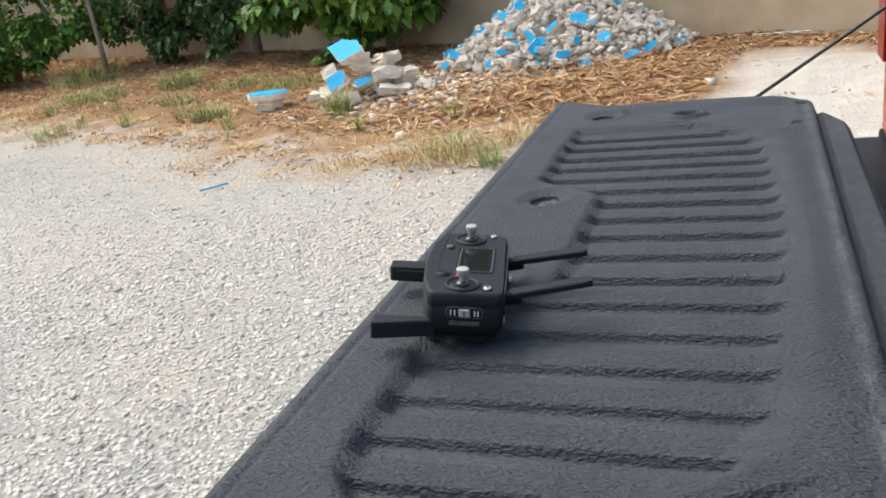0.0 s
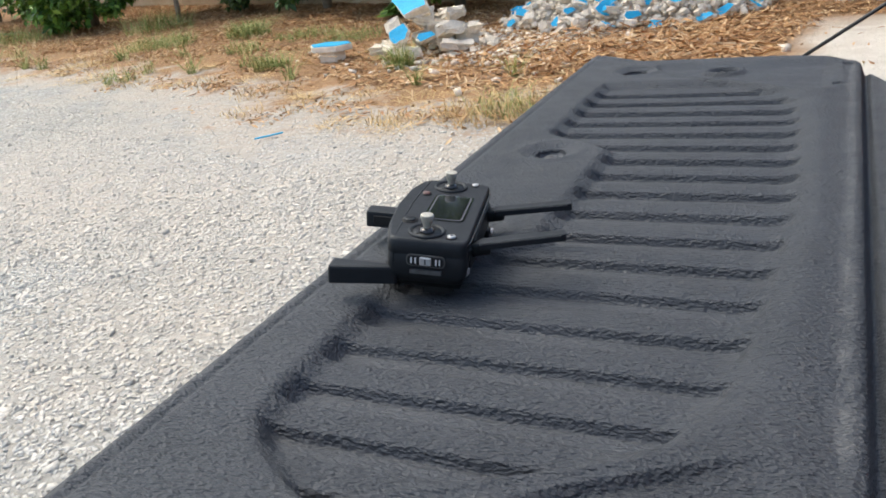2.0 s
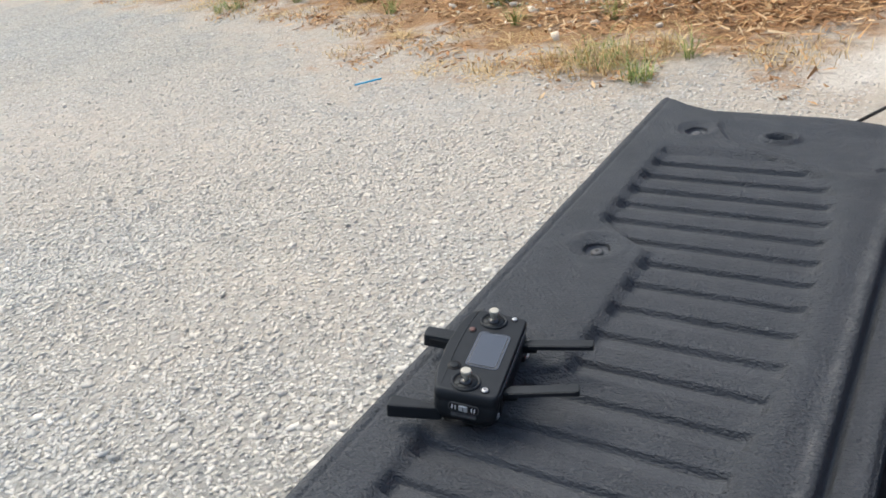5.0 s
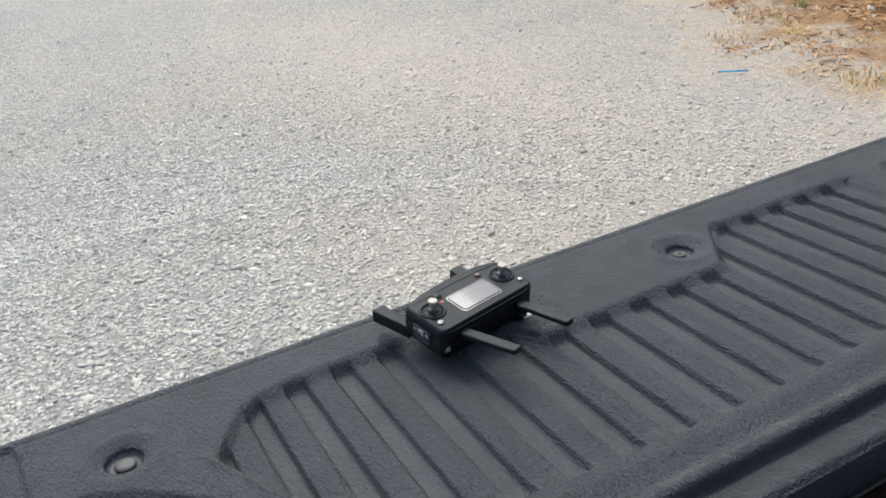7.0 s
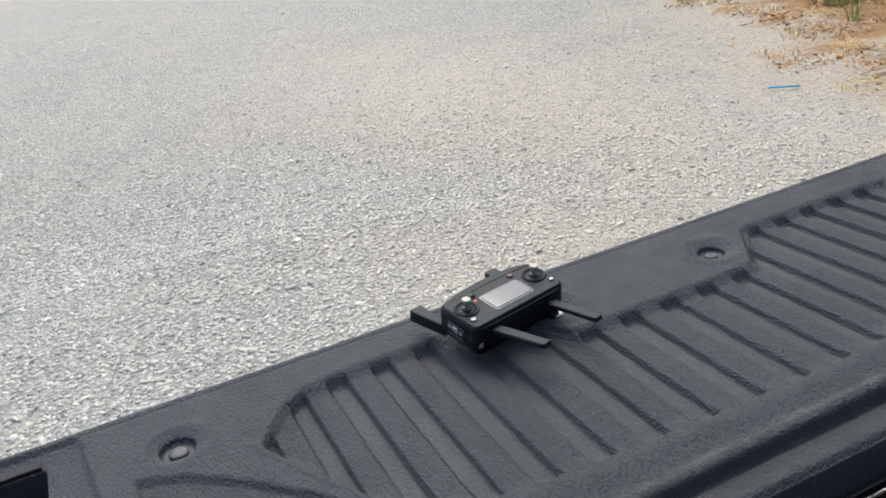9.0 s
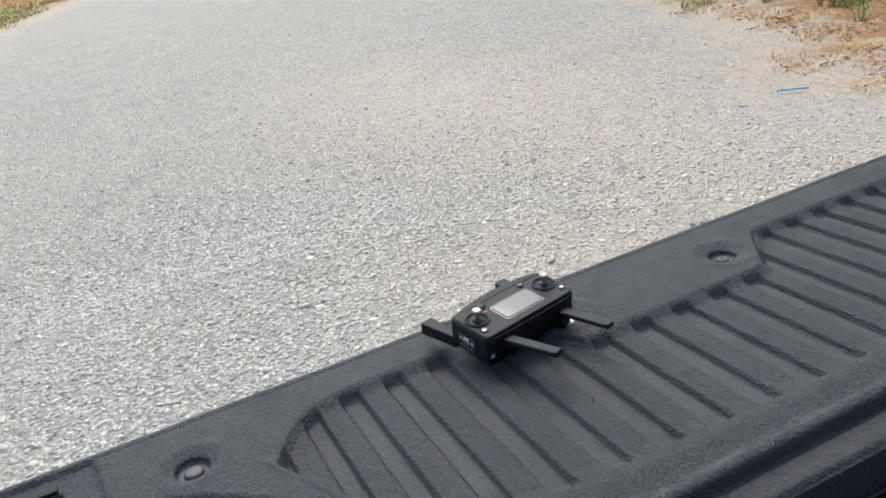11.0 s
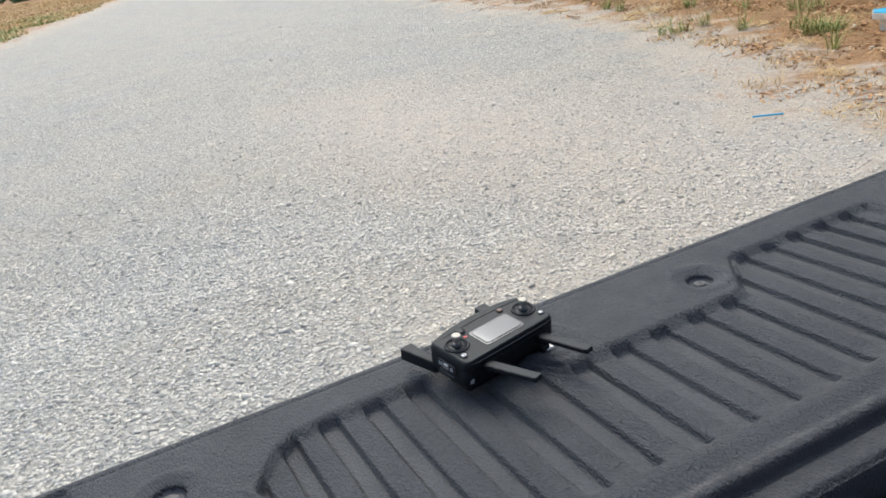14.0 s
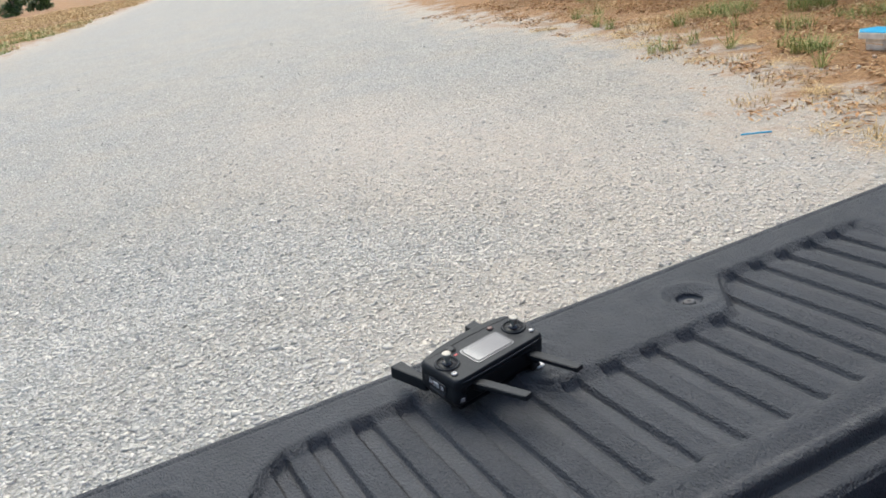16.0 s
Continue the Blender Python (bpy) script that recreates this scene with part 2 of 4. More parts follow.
BLUE_PAINT = plain("blue_tile_paint", (0.022, 0.34, 0.60), (0.06, 0.46, 0.74), 10, 0.6, 0.0, 0.2, 120, 0.15)
PIPE = plain("green_pipe", (0.25, 0.42, 0.36), (0.33, 0.52, 0.45), 15, 0.5)
LEAF_GREEN = leaf_material("leaf_green", [(0.0, (0.04, 0.09, 0.015)), (0.4, (0.085, 0.18, 0.025)), (0.8, (0.16, 0.30, 0.04)), (1.0, (0.32, 0.45, 0.08))])
# darker copy of the green leaf, with the trees' shade put into its colour
LEAF_SHADED = leaf_material("leaf_shaded", [(0.0, (0.025, 0.055, 0.014)), (0.6, (0.06, 0.115, 0.028)), (1.0, (0.12, 0.20, 0.045))])
LEAF_DRY = leaf_material("leaf_dry", [(0.0, (0.23, 0.112, 0.045)), (0.4, (0.43, 0.225, 0.095)), (0.75, (0.58, 0.35, 0.160)), (1.0, (0.69, 0.52, 0.31))], 0.8)
GRASS_GREEN = leaf_material("grass_green", [(0.0, (0.13, 0.20, 0.04)), (0.55, (0.24, 0.30, 0.08)), (1.0, (0.52, 0.44, 0.18))], 0.7)
GRASS_DRY = leaf_material("grass_dry", [(0.0, (0.40, 0.26, 0.11)), (0.5, (0.58, 0.40, 0.18)), (1.0, (0.72, 0.56, 0.30))], 0.8)

for glossy in (SHELL, SHELL_DARK):
    glossy.node_tree.nodes["Principled BSDF"].inputs["Specular Tint"].default_value = (0.78, 0.9, 1.0, 1.0)


def display_material():
    m = Mat("display_glass", 0.08, 0.85, 1.0)
    m.color(m.ramp(m.noise(60, 3), [(0.3, (0.062, 0.069, 0.078)), (0.7, (0.074, 0.082, 0.092))]))
    m.b.inputs["Coat Weight"].default_value = 0.45
    m.b.inputs["Coat Roughness"].default_value = 0.02
    return m.m


DISPLAY = display_material()
DISPLAY_RIM = plain("display_rim", (0.07, 0.073, 0.078), (0.10, 0.104, 0.11), 150, 0.6, 0.0, 0.0, 300.0, 0.3)
BROWN_BUTTON = plain("brown_button", (0.10, 0.045, 0.035), (0.15, 0.07, 0.055), 150, 0.45)

# ---- ground ----
EDGE_X = np.array([-400, -60, -16, -11.8, -9.2, -7.3, -6.4, -4.4, -2.9, -1.8, -1.1, -0.6, 0.0, 1.0, 400])
EDGE_Y = np.array([90, 22, 6.4, 5.45, 5.0, 4.85, 4.65, 3.95, 3.1, 2.8, 2.72, 2.9, 2.8, 2.75, 2.75])


def soil_depth(x, y):
    """Metres past the edge of the gravel, towards the wall."""
    return (y - np.interp(x, EDGE_X, EDGE_Y)) * 0.9


def wall_line(x):
    return 6.55 - 0.40 * x


def lumps(x, y, s, seed):
    """Cheap smooth unevenness by sums of waves."""
    r = np.random.RandomState(seed)
    out = np.zeros_like(x)
    for _ in range(7):
        a, f, p = r.uniform(0, 6.28), r.uniform(0.6, 1.8) / s, r.uniform(0, 6.28)
        out += np.sin(f * 6.28 * (np.cos(a) * x + np.sin(a) * y) + p)
    return out / 7


def ground_height(x, y):
    d = soil_depth(x, y)
    near = np.exp(-((x + 3) ** 2 + (y - 2) ** 2) / 400.0)
    rise = np.clip(d, 0, 4) * 0.018
    return near * (lumps(x, y, 1.7, 3) * 0.012 + rise + np.clip(d, 0, 1) * lumps(x, y, 0.6, 5) * 0.025)


def make_ground():
    n = 361
    s = np.linspace(-1, 1, n)
    w = 700 / math.sinh(6.8) * np.sinh(6.8 * s)
    gx, gy = np.meshgrid(w - 3.0, w + 3.0)
    x, y = gx.ravel(), gy.ravel()
    z = ground_height(x, y)
    idx = np.arange(n * n).reshape(n, n)
    a, b, c, d = idx[:-1, :-1].ravel(), idx[:-1, 1:].ravel(), idx[1:, 1:].ravel(), idx[1:, :-1].ravel()
    tris = np.concatenate([np.stack([a, b, c], 1), np.stack([a, c, d], 1)])
    me = tri_mesh("ground", np.stack([x, y, z], 1), tris)
    me.shade_smooth()
    dep = soil_depth(x, y)
    left = np.clip((-1.6 + (-22 - x) * 0.26 - y) * 0.30 + 0.45, 0, 1.3) * np.clip((-12 - x) * 0.3, 0, 1)
    soil = np.clip(np.maximum(dep * 0.55 + 0.42, left), 0, 1.4) * (np.maximum(dep, left) > -0.8)
    dust = np.exp(-(((y - 2.2 - 0.12 * x) / 1.1) ** 2)) * np.clip((x + 7.5) / 3.0, 0, 1) * 0.75 + 0.5 * np.clip(lumps(x, y, 2.4, 11) - 0.15, 0, 1) * np.clip((x + 9) / 4, 0, 1)
    pave = np.clip((x - 0.10 - 0.22 * (y - 4.7) + 0.22 * lumps(x, y, 0.7, 21)) * 4, 0, 1) * np.clip((y - 2.95 + 0.3 * lumps(x, y, 1.1, 22)) * 4, 0, 1) * np.clip((wall_line(x) - 0.70 - y + 0.2 * lumps(x, y, 0.6, 24)) * 3, 0, 1)
    for name, v in (("soil", soil), ("dust", np.clip(dust, 0, 1)), ("pave", pave)):
        me.attributes.new(name, "FLOAT", "POINT").data.foreach_set("value", v.astype(np.float32))
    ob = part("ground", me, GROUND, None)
    tagged(ob, "pale grey gravel yard turning to dry brown earth", "ground", kind="structure")


def scatter_shapes(base_v, base_t, pos, size, rng, squash=(0.55, 1.0), jitter=0.25):
    """Many small turned, squashed and uneven copies of one shape, as arrays."""
    n, k = len(pos), len(base_v)
    v = base_v[None] * (1 + rng.uniform(-jitter, jitter, (n, k, 3)))
    v = v * size[:, None, None] * np.stack([np.ones(n), rng.uniform(0.6, 1.0, n), rng.uniform(*squash, n)], 1)[:, None]
    q = rng.normal(size=(n, 4)) * np.array([1.0, 0.15, 0.15, 1.0])
    q /= np.linalg.norm(q, axis=1)[:, None]
    w, a, b, c = q.T
    R = np.stack([1 - 2 * (b * b + c * c), 2 * (a * b - c * w), 2 * (a * c + b * w), 2 * (a * b + c * w), 1 - 2 * (a * a + c * c), 2 * (b * c - a * w), 2 * (a * c - b * w), 2 * (b * c + a * w), 1 - 2 * (a * a + b * b)], 1).reshape(n, 3, 3)
    v = np.einsum("nij,nkj->nki", R, v) + pos[:, None]
    t = base_t[None] + (np.arange(n) * k)[:, None, None]
    return v.reshape(-1, 3), t.reshape(-1, 3)


CUBE_V = np.array([(x, y, z) for x in (-1, 1) for y in (-1, 1) for z in (-1, 1)], float) * 0.62
CUBE_T = np.array([(0, 1, 3), (0, 3, 2), (4, 6, 7), (4, 7, 5), (0, 4, 5), (0, 5, 1), (2, 3, 7), (2, 7, 6), (0, 2, 6), (0, 6, 4), (1, 5, 7), (1, 7, 3)])


def make_gravel():
    rng = np.random.RandomState(4)
    near, wide = 105000, 150000
    r = np.concatenate([np.sqrt(rng.uniform(0.3, 4.6 ** 2, near)), 3.0 + 12.0 * rng.uniform(size=wide) ** 1.5])
    a = rng.uniform(radians(66), radians(205), near + wide)
    x, y = 0.5 + r * np.cos(a), -0.7 + r * np.sin(a)
    dep = soil_depth(x, y)
    keep = (rng.uniform(size=len(r)) < np.clip(1.25 - r * 0.06, 0.0, 1.0)) & (dep < 0.3) & (x < 0.15)
    keep &= (np.arange(len(r)) >= near) | (rng.uniform(size=len(r)) < np.clip((4.9 - r) / 2.2, 0.0, 1.0))
    keep &= rng.uniform(size=len(r)) < np.where(dep > -0.4, 0.3, 1)
    bare = np.exp(-(((y - 2.2 - 0.12 * x) / 0.9) ** 2)) * 0.5 + 0.4 * np.clip(lumps(x, y, 2.4, 11) - 0.25, 0, 1)
    keep &= rng.uniform(size=len(r)) > bare
    x, y = x[keep], y[keep]
    size = 0.0070 + 0.0105 * rng.beta(1.8, 3.2, len(x)) + 0.012 * (rng.uniform(size=len(x)) > 0.985)
    z = ground_height(x, y) - size * 0.05
    v, t = scatter_shapes(CUBE_V, CUBE_T, np.stack([x, y, z], 1), size, rng, (0.22, 0.42), 0.40)
    me = tri_mesh("gravel", v, t)
    dust = np.exp(-(((v[:, 1] - 2.2 - 0.12 * v[:, 0]) / 1.1) ** 2)) * 0.75 + 0.5 * np.clip(lumps(v[:, 0], v[:, 1], 2.4, 11) - 0.15, 0, 1)
    if len(me.vertices) == len(dust):
        me.attributes.new("dust", "FLOAT", "POINT").data.foreach_set("value", np.clip(dust, 0.22, 1).astype(np.float32))
    ob = part("gravel", me, STONE, None)
    tagged(ob, "loose pale grey crushed stone gravel on the yard", "gravel", kind="stuff")


make_ground()
make_gravel()

# ---- pickup truck ----
TOP = 0.78
# where each rib drops off; the pitch tightens towards both ends
RIB_EDGES = np.array([-0.600, -0.546, -0.491, -0.439, -0.381, -0.323, -0.262, -0.200, -0.139, -0.0785, -0.0165, 0.0435, 0.101, 0.156, 0.212, 0.268, 0.321, 0.376, 0.429, 0.482, 0.535])


def ss(a, b, v):
    t = np.clip((v - a) / (b - a), 0, 1)
    return t * t * (3 - 2 * t)


def rib_field(x, y):
    """Where the ribs lie, how deep their bed is, and the share of one rib."""
    ay = np.abs(y)
    # the inner border of the outer strip: wide round the two middle screws
    inner = np.interp(ay, [0, 0.145, 0.205, 0.225, 0.43, 0.47, 0.50, 0.53, 0.56], [0.166, 0.166, 0.083, 0.072, 0.072, 0.080, 0.103, 0.148, 0.20])
    outer = np.interp(ay, [0, 0.10, 0.30, 0.38, 0.43, 0.455, 0.48, 0.51, 0.53, 0.56], [0.404, 0.402, 0.390, 0.380, 0.354, 0.330, 0.285, 0.225, 0.185, 0.13])
    inner = np.where(y > 0.40, 0.074, inner)
    near_end = np.where(y > 0, 1 - ss(0.474, 0.508, y), 1 - ss(0.522, 0.552, ay))
    sunk = ss(inner - 0.003, inner + 0.021, x) * (1 - ss(outer - 0.030, outer + 0.016, x)) * near_end
    inside = ss(inner + 0.004, inner + 0.016, x) * (1 - ss(outer - 0.016, outer - 0.004, x)) * near_end
    u = np.interp(y, RIB_EDGES, np.arange(len(RIB_EDGES)))
    return ay, inner, outer, sunk, inside, u - np.floor(u)


# place, slope radius and floor radius of each screw dimple
DIMPLES = ((0.104, 0.131, 0.038, 0.0140), (0.104, -0.131, 0.038, 0.0140), (0.112, 0.583, 0.036, 0.0140), (0.106, -0.619, 0.036, 0.0155))
DIMPLE_DEPTH = 0.0125


def liner_grain(x, y):
    """Coarse grain on borders and slopes, smoother crests and floors."""
    ay, inner, outer, sunk, inside, ph = rib_field(x, y)
    floor = ss(0.0, 0.03, ph) * (1 - ss(0.44, 0.52, ph))
    g = 1 - inside * 0.42 * floor
    for cx, cy, r, r0 in DIMPLES:
        g = np.where(np.hypot(x - cx, y - cy) < r0 + 0.004, 0.12, g)
    return g


def liner_height(x, y):
    h = np.zeros_like(x)
    ay, inner, outer, sunk, inside, ph = rib_field(x, y)
    # ribs across: a steep drop with a crease, a floor, a second crease and a short slope back up
    valley = ss(0.0, 0.040, ph) * (1 - ss(0.41, 0.51, ph))
    crease = 1.5 * np.exp(-(((ph - 0.038) / 0.022) ** 2)) + 0.80 * np.exp(-(((ph - 0.415) / 0.018) ** 2))
    h -= 0.0098 * sunk + inside * (0.0070 * valley + 0.0028 * crease)
    # crests are very slightly crowned
    h += inside * 0.0008 * np.sin(np.pi * np.clip((ph - 0.54) / 0.46, 0, 1))
    # a fold along the kink of the strip
    h -= 0.0035 * np.exp(-(((x - inner - 0.004) / 0.005) ** 2)) * ss(0.14, 0.15, ay) * (1 - ss(0.215, 0.235, ay))
    # soft ridge between the ribbed field and the corner panel
    h += 0.0022 * np.exp(-(((x - outer - 0.004) / 0.010) ** 2)) * ss(0.41, 0.45, ay) * (1 - ss(0.53, 0.56, ay))
    # corner panels, sunk a little
    diag = np.where(y < 0, np.interp(ay, [0.40, 0.43, 0.485, 0.513, 0.568, 0.62, 0.66], [0.44, 0.40, 0.303, 0.266, 0.204, 0.160, 0.140]), np.interp(ay, [0.40, 0.43, 0.48, 0.52, 0.55, 0.60], [0.44, 0.395, 0.300, 0.225, 0.170, 0.140]))
    far = np.where(y < 0, 1 - ss(0.664, 0.673, ay), 1 - ss(0.596, 0.640, ay))
    pad = ss(diag, diag + 0.014, x) * (1 - ss(0.400, 0.430, x)) * ss(0.42, 0.47, ay) * far
    h -= 0.0070 * pad
    # screw dimples: a wide cone with a flat floor
    for cx, cy, r, r0 in DIMPLES:
        d = np.hypot(x - cx, y - cy)
        h -= DIMPLE_DEPTH * (0.45 * (1 - ss(r0, r, d)) + 0.55 * (1 - ss(r0, r0 + 0.006, d)))
        h += 0.0012 * np.exp(-(((d - r * 1.08) / 0.006) ** 2))
    # drain moulding with a raised oval rim
    d = np.hypot((x - 0.257) * 0.72, y - 0.573)
    h += 0.0065 * np.exp(-(((d - 0.0195) / 0.0050) ** 2)) - 0.010 * (1 - ss(0.010, 0.017, d))
    for cx, cy in ((0.437, 0.60), (0.437, -0.60), (0.425, 0.47)):
        d = np.hypot(x - cx, y - cy)
        h -= 0.005 * (1 - ss(0.005, 0.011, d))
    # step down along the hinge, and the rolled outer edge
    h -= 0.005 * ss(0.405, 0.452, x)
    h += 0.0022 * np.exp(-(((x - 0.4465) / 0.0055) ** 2))
    h -= 0.006 * np.exp(-(((x - 0.4610) / 0.0045) ** 2)) + 0.011 * ss(0.453, 0.460, x)
    h -= 0.0035 * (1 - ss(0.0, 0.008, x)) + 0.0018 * np.exp(-(((x - 0.017) / 0.0028) ** 2))
    h -= 0.006 * ss(0.493, 0.4995, x)
    # the two ends fall away
    h -= 0.016 * ss(0.05, 0.12, x) * ss(0.655, 0.735, y)
    line = np.where(x < 0.05, -0.712 - (0.05 - x) * 0.25, -0.716 + (x - 0.05) * 0.10)
    h -= 0.0055 * (1 - ss(line - 0.005, line + 0.005, y)) * ss(0.012, 0.02, x)
    # pocket of the latch at one end
    h -= 0.050 * ss(0.052, 0.058, x) * (1 - ss(0.172, 0.180, x)) * ss(-0.826, -0.820, y) * (1 - ss(-0.761, -0.754, y))
    # soft unevenness of the moulding
    h += 0.0006 * lumps(x, y, 0.23, 31)
    return h


def far_end(x):
    return np.interp(x, [0, 0.012, 0.03, 0.06, 0.31, 0.40, 0.44, 0.465, 0.485, 0.50], [0.728, 0.735, 0.722, 0.700, 0.672, 0.648, 0.625, 0.585, 0.53, 0.49])


def make_liner(parent):
    xs = np.concatenate([[0.0, 0.0], np.arange(0.0, 0.5001, 0.0023), [0.5, 0.5]])
    ys = np.concatenate([[-0.838, -0.838], np.arange(-0.838, 0.7351, 0.0014), [0.735, 0.735]])
    gx, gy = np.meshgrid(xs, ys, indexing="ij")
    end = far_end(gx)
    px = gx
    py = np.where(gy > 0.40, 0.40 + (gy - 0.40) * (end - 0.40) / 0.335, gy)
    h = liner_height(px, py)
    nx, ny = gx.shape
    ix, iy = np.meshgrid(np.arange(nx), np.arange(ny), indexing="ij")
    border = (ix == 0) | (ix == nx - 1) | (iy == 0) | (iy == ny - 1)
    z = TOP + h - np.where(border, 0.062, 0.0)
    idx = np.arange(nx * ny).reshape(nx, ny)
    a, b, c, d = idx[:-1, :-1].ravel(), idx[1:, :-1].ravel(), idx[1:, 1:].ravel(), idx[:-1, 1:].ravel()
    me = tri_mesh("tailgate_liner", np.stack([px.ravel(), py.ravel(), z.ravel()], 1), np.concatenate([np.stack([a, b, c], 1), np.stack([a, c, d], 1)]))
    me.shade_smooth()
    scuff = np.exp(-(((px - 0.442) / 0.008) ** 2)) + 0.35 * np.exp(-(((px - 0.484) / 0.006) ** 2)) + 0.25 * np.exp(-(((px - 0.008) / 0.008) ** 2))
    n = len(me.vertices)
    values = np.clip(scuff.ravel(), 0, 1).astype(np.float32)
    if n == len(values):
        me.attributes.new("scuff", "FLOAT", "POINT").data.foreach_set("value", values)
        me.attributes.new("grain", "FLOAT", "POINT").data.foreach_set("value", liner_grain(px, py).ravel().astype(np.float32))
    return part("tailgate_liner", me, LINER, parent, "black ribbed moulded plastic tailgate liner")


def make_truck():
    truck = thing("pickup_truck", pose(0, 0, 0), "red pickup truck with its tailgate folded down flat", "pickup truck")
    make = lambda name, bm, mat, label="": part(name, bm, mat, truck, label)  # noqa: E731
    liner = make_liner(truck)
    for (cx, cy, r, r0), mat, size in zip(DIMPLES, (GREY_SCREW, GREY_SCREW, BLACK_SCREW, BLACK_SCREW), (0.0090, 0.0090, 0.0090, 0.0112)):
        screw = part("screw", lathe([(size, -0.003), (size, 0.0026), (size * 0.86, 0.0040), (size * 0.55, 0.0046)], 24, (cx, cy, TOP - DIMPLE_DEPTH)), mat, liner, "round screw head in a dimple")
        if mat is GREY_SCREW:
            part("screw_socket", lathe([(size * 0.30, 0.0040), (size * 0.30, 0.0048), (size * 0.22, 0.0049)], 12, (cx, cy, TOP - DIMPLE_DEPTH)), RUBBER, screw)
    make("tailgate", prism([(0.006, -0.745), (0.49, -0.745), (0.49, 0.48), (0.45, 0.58), (0.38, 0.63), (0.30, 0.655), (0.06, 0.685), (0.006, 0.715)], TOP - 0.085, TOP - 0.052, 0.004), RED_PAINT, "red painted steel tailgate")
    make("latch", box(0.10, 0.05, 0.012, 0.004, 2, (0.116, -0.790, TOP - 0.050)), BLACK_PLASTIC, "black latch in the pocket of the tailgate edge")
    make("latch_lip", box(0.012, 0.066, 0.006, 0.002, 2, (0.055, -0.790, TOP + 0.002)), BLACK_PLASTIC)
    # hinge gap, bumper step and bed
    make("hinge_seal", box(0.005, 1.20, 0.008, 0.002, 2, (0.511, -0.16, TOP - 0.060)), BLACK_PLASTIC, "black seal along the hinge")
    make("bumper", box(0.16, 1.70, 0.14, 0.03, 3, (0.535, 0.0, 0.58)), BLACK_PLASTIC, "black rear bumper")
    bed = make("bed_floor", box(1.40, 1.42, 0.05, 0.006, 2, (1.295, 0.0, TOP - 0.085)), BED, "black plastic lined load bed")
    for i in range(11):
        part("bed_rib", box(1.36, 0.06, 0.014, 0.005, 2, (1.295, -0.60 + i * 0.12, TOP - 0.056)), BED, bed)
    for s in (-1, 1):
        make("bedside_panel", prism([(0.592, s * 0.745), (2.05, s * 0.745), (2.05, s * 0.86), (0.592, s * 0.86)], 0.66, 1.19, 0.012), RED_PAINT, "red painted side of the load bed")
        make("bedside_liner", prism([(0.60, s * 0.715), (2.0, s * 0.715), (2.0, s * 0.742), (0.60, s * 0.742)], TOP - 0.1, 1.18, 0.01), BED, "black lining of the bed side")
        make("rear_corner", prism([(0.587, s * 0.74), (0.70, s * 0.74), (0.70, s * 0.87), (0.587, s * 0.87)], 0.50, 0.657, 0.01), BLACK_PLASTIC, "black lower corner trim")
        make("tail_lamp", prism([(0.578, s * 0.775), (0.590, s * 0.775), (0.590, s * 0.855), (0.578, s * 0.855)], 0.80, 1.12, 0.006), LAMP_RED, "red tail lamp")
    make("headboard", box(0.04, 1.44, 0.5, 0.01, 2, (2.02, 0.0, 0.95)), BED)
    make("rear_body", box(1.4, 1.70, 0.20, 0.04, 3, (1.36, 0.0, 0.545)), RED_PAINT)
    make("cab", box(1.5, 1.62, 1.05, 0.16, 4, (2.86, 0.0, 1.12)), RED_PAINT, "red cab behind the load bed")
    for wx in (1.25, 4.0):
        for s in (-1, 1):
            tyre = make("wheel", lathe([(0.20, -0.10), (0.33, -0.115), (0.37, -0.09), (0.375, 0.0), (0.37, 0.09), (0.33, 0.115), (0.20, 0.10)], 32), RUBBER, "black tyre")
            tyre.matrix_local = pose(wx, s * 0.74, 0.375, 90)
            rim = part("rim", lathe([(0.06, -0.07), (0.2, -0.09), (0.21, 0.0), (0.2, 0.09), (0.06, 0.07)], 24), SILVER, tyre)
    make("front_body", box(2.6, 1.70, 0.55, 0.12, 4, (3.55, 0.0, 0.72)), RED_PAINT)
    # the stay that holds the tailgate
    make("support_cable", rod([(0.335, 0.69, TOP - 0.030), (0.54, 0.722, TOP + 0.100), (0.74, 0.735, TOP + 0.232)], 0.0032), CABLE, "black tailgate support cable")
    make("cable_hook", lathe([(0.008, 0), (0.012, 0.003), (0.012, 0.01), (0.006, 0.013)], 16, (0.36, 0.695, TOP - 0.045)), STEEL)
    return truck


make_truck()

# ---- remote controller ----
def rounded(outline, r, n=5):
    """The outline with each corner rounded."""
    out = []
    m = len(outline)
    for i in range(m):
        p, a, b = Vector(outline[i]), Vector(outline[i - 1]), Vector(outline[(i + 1) % m])
        da, db = (a - p), (b - p)
        k = min(r, da.length * 0.45, db.length * 0.45)
        s, e = p + da.normalized() * k, p + db.normalized() * k
        for j in range(n + 1):
            t = j / n
            out.append(tuple((1 - t) ** 2 * s + 2 * t * (1 - t) * p + t * t * e))
    return out


CONTROLLER_TILT = 8.5


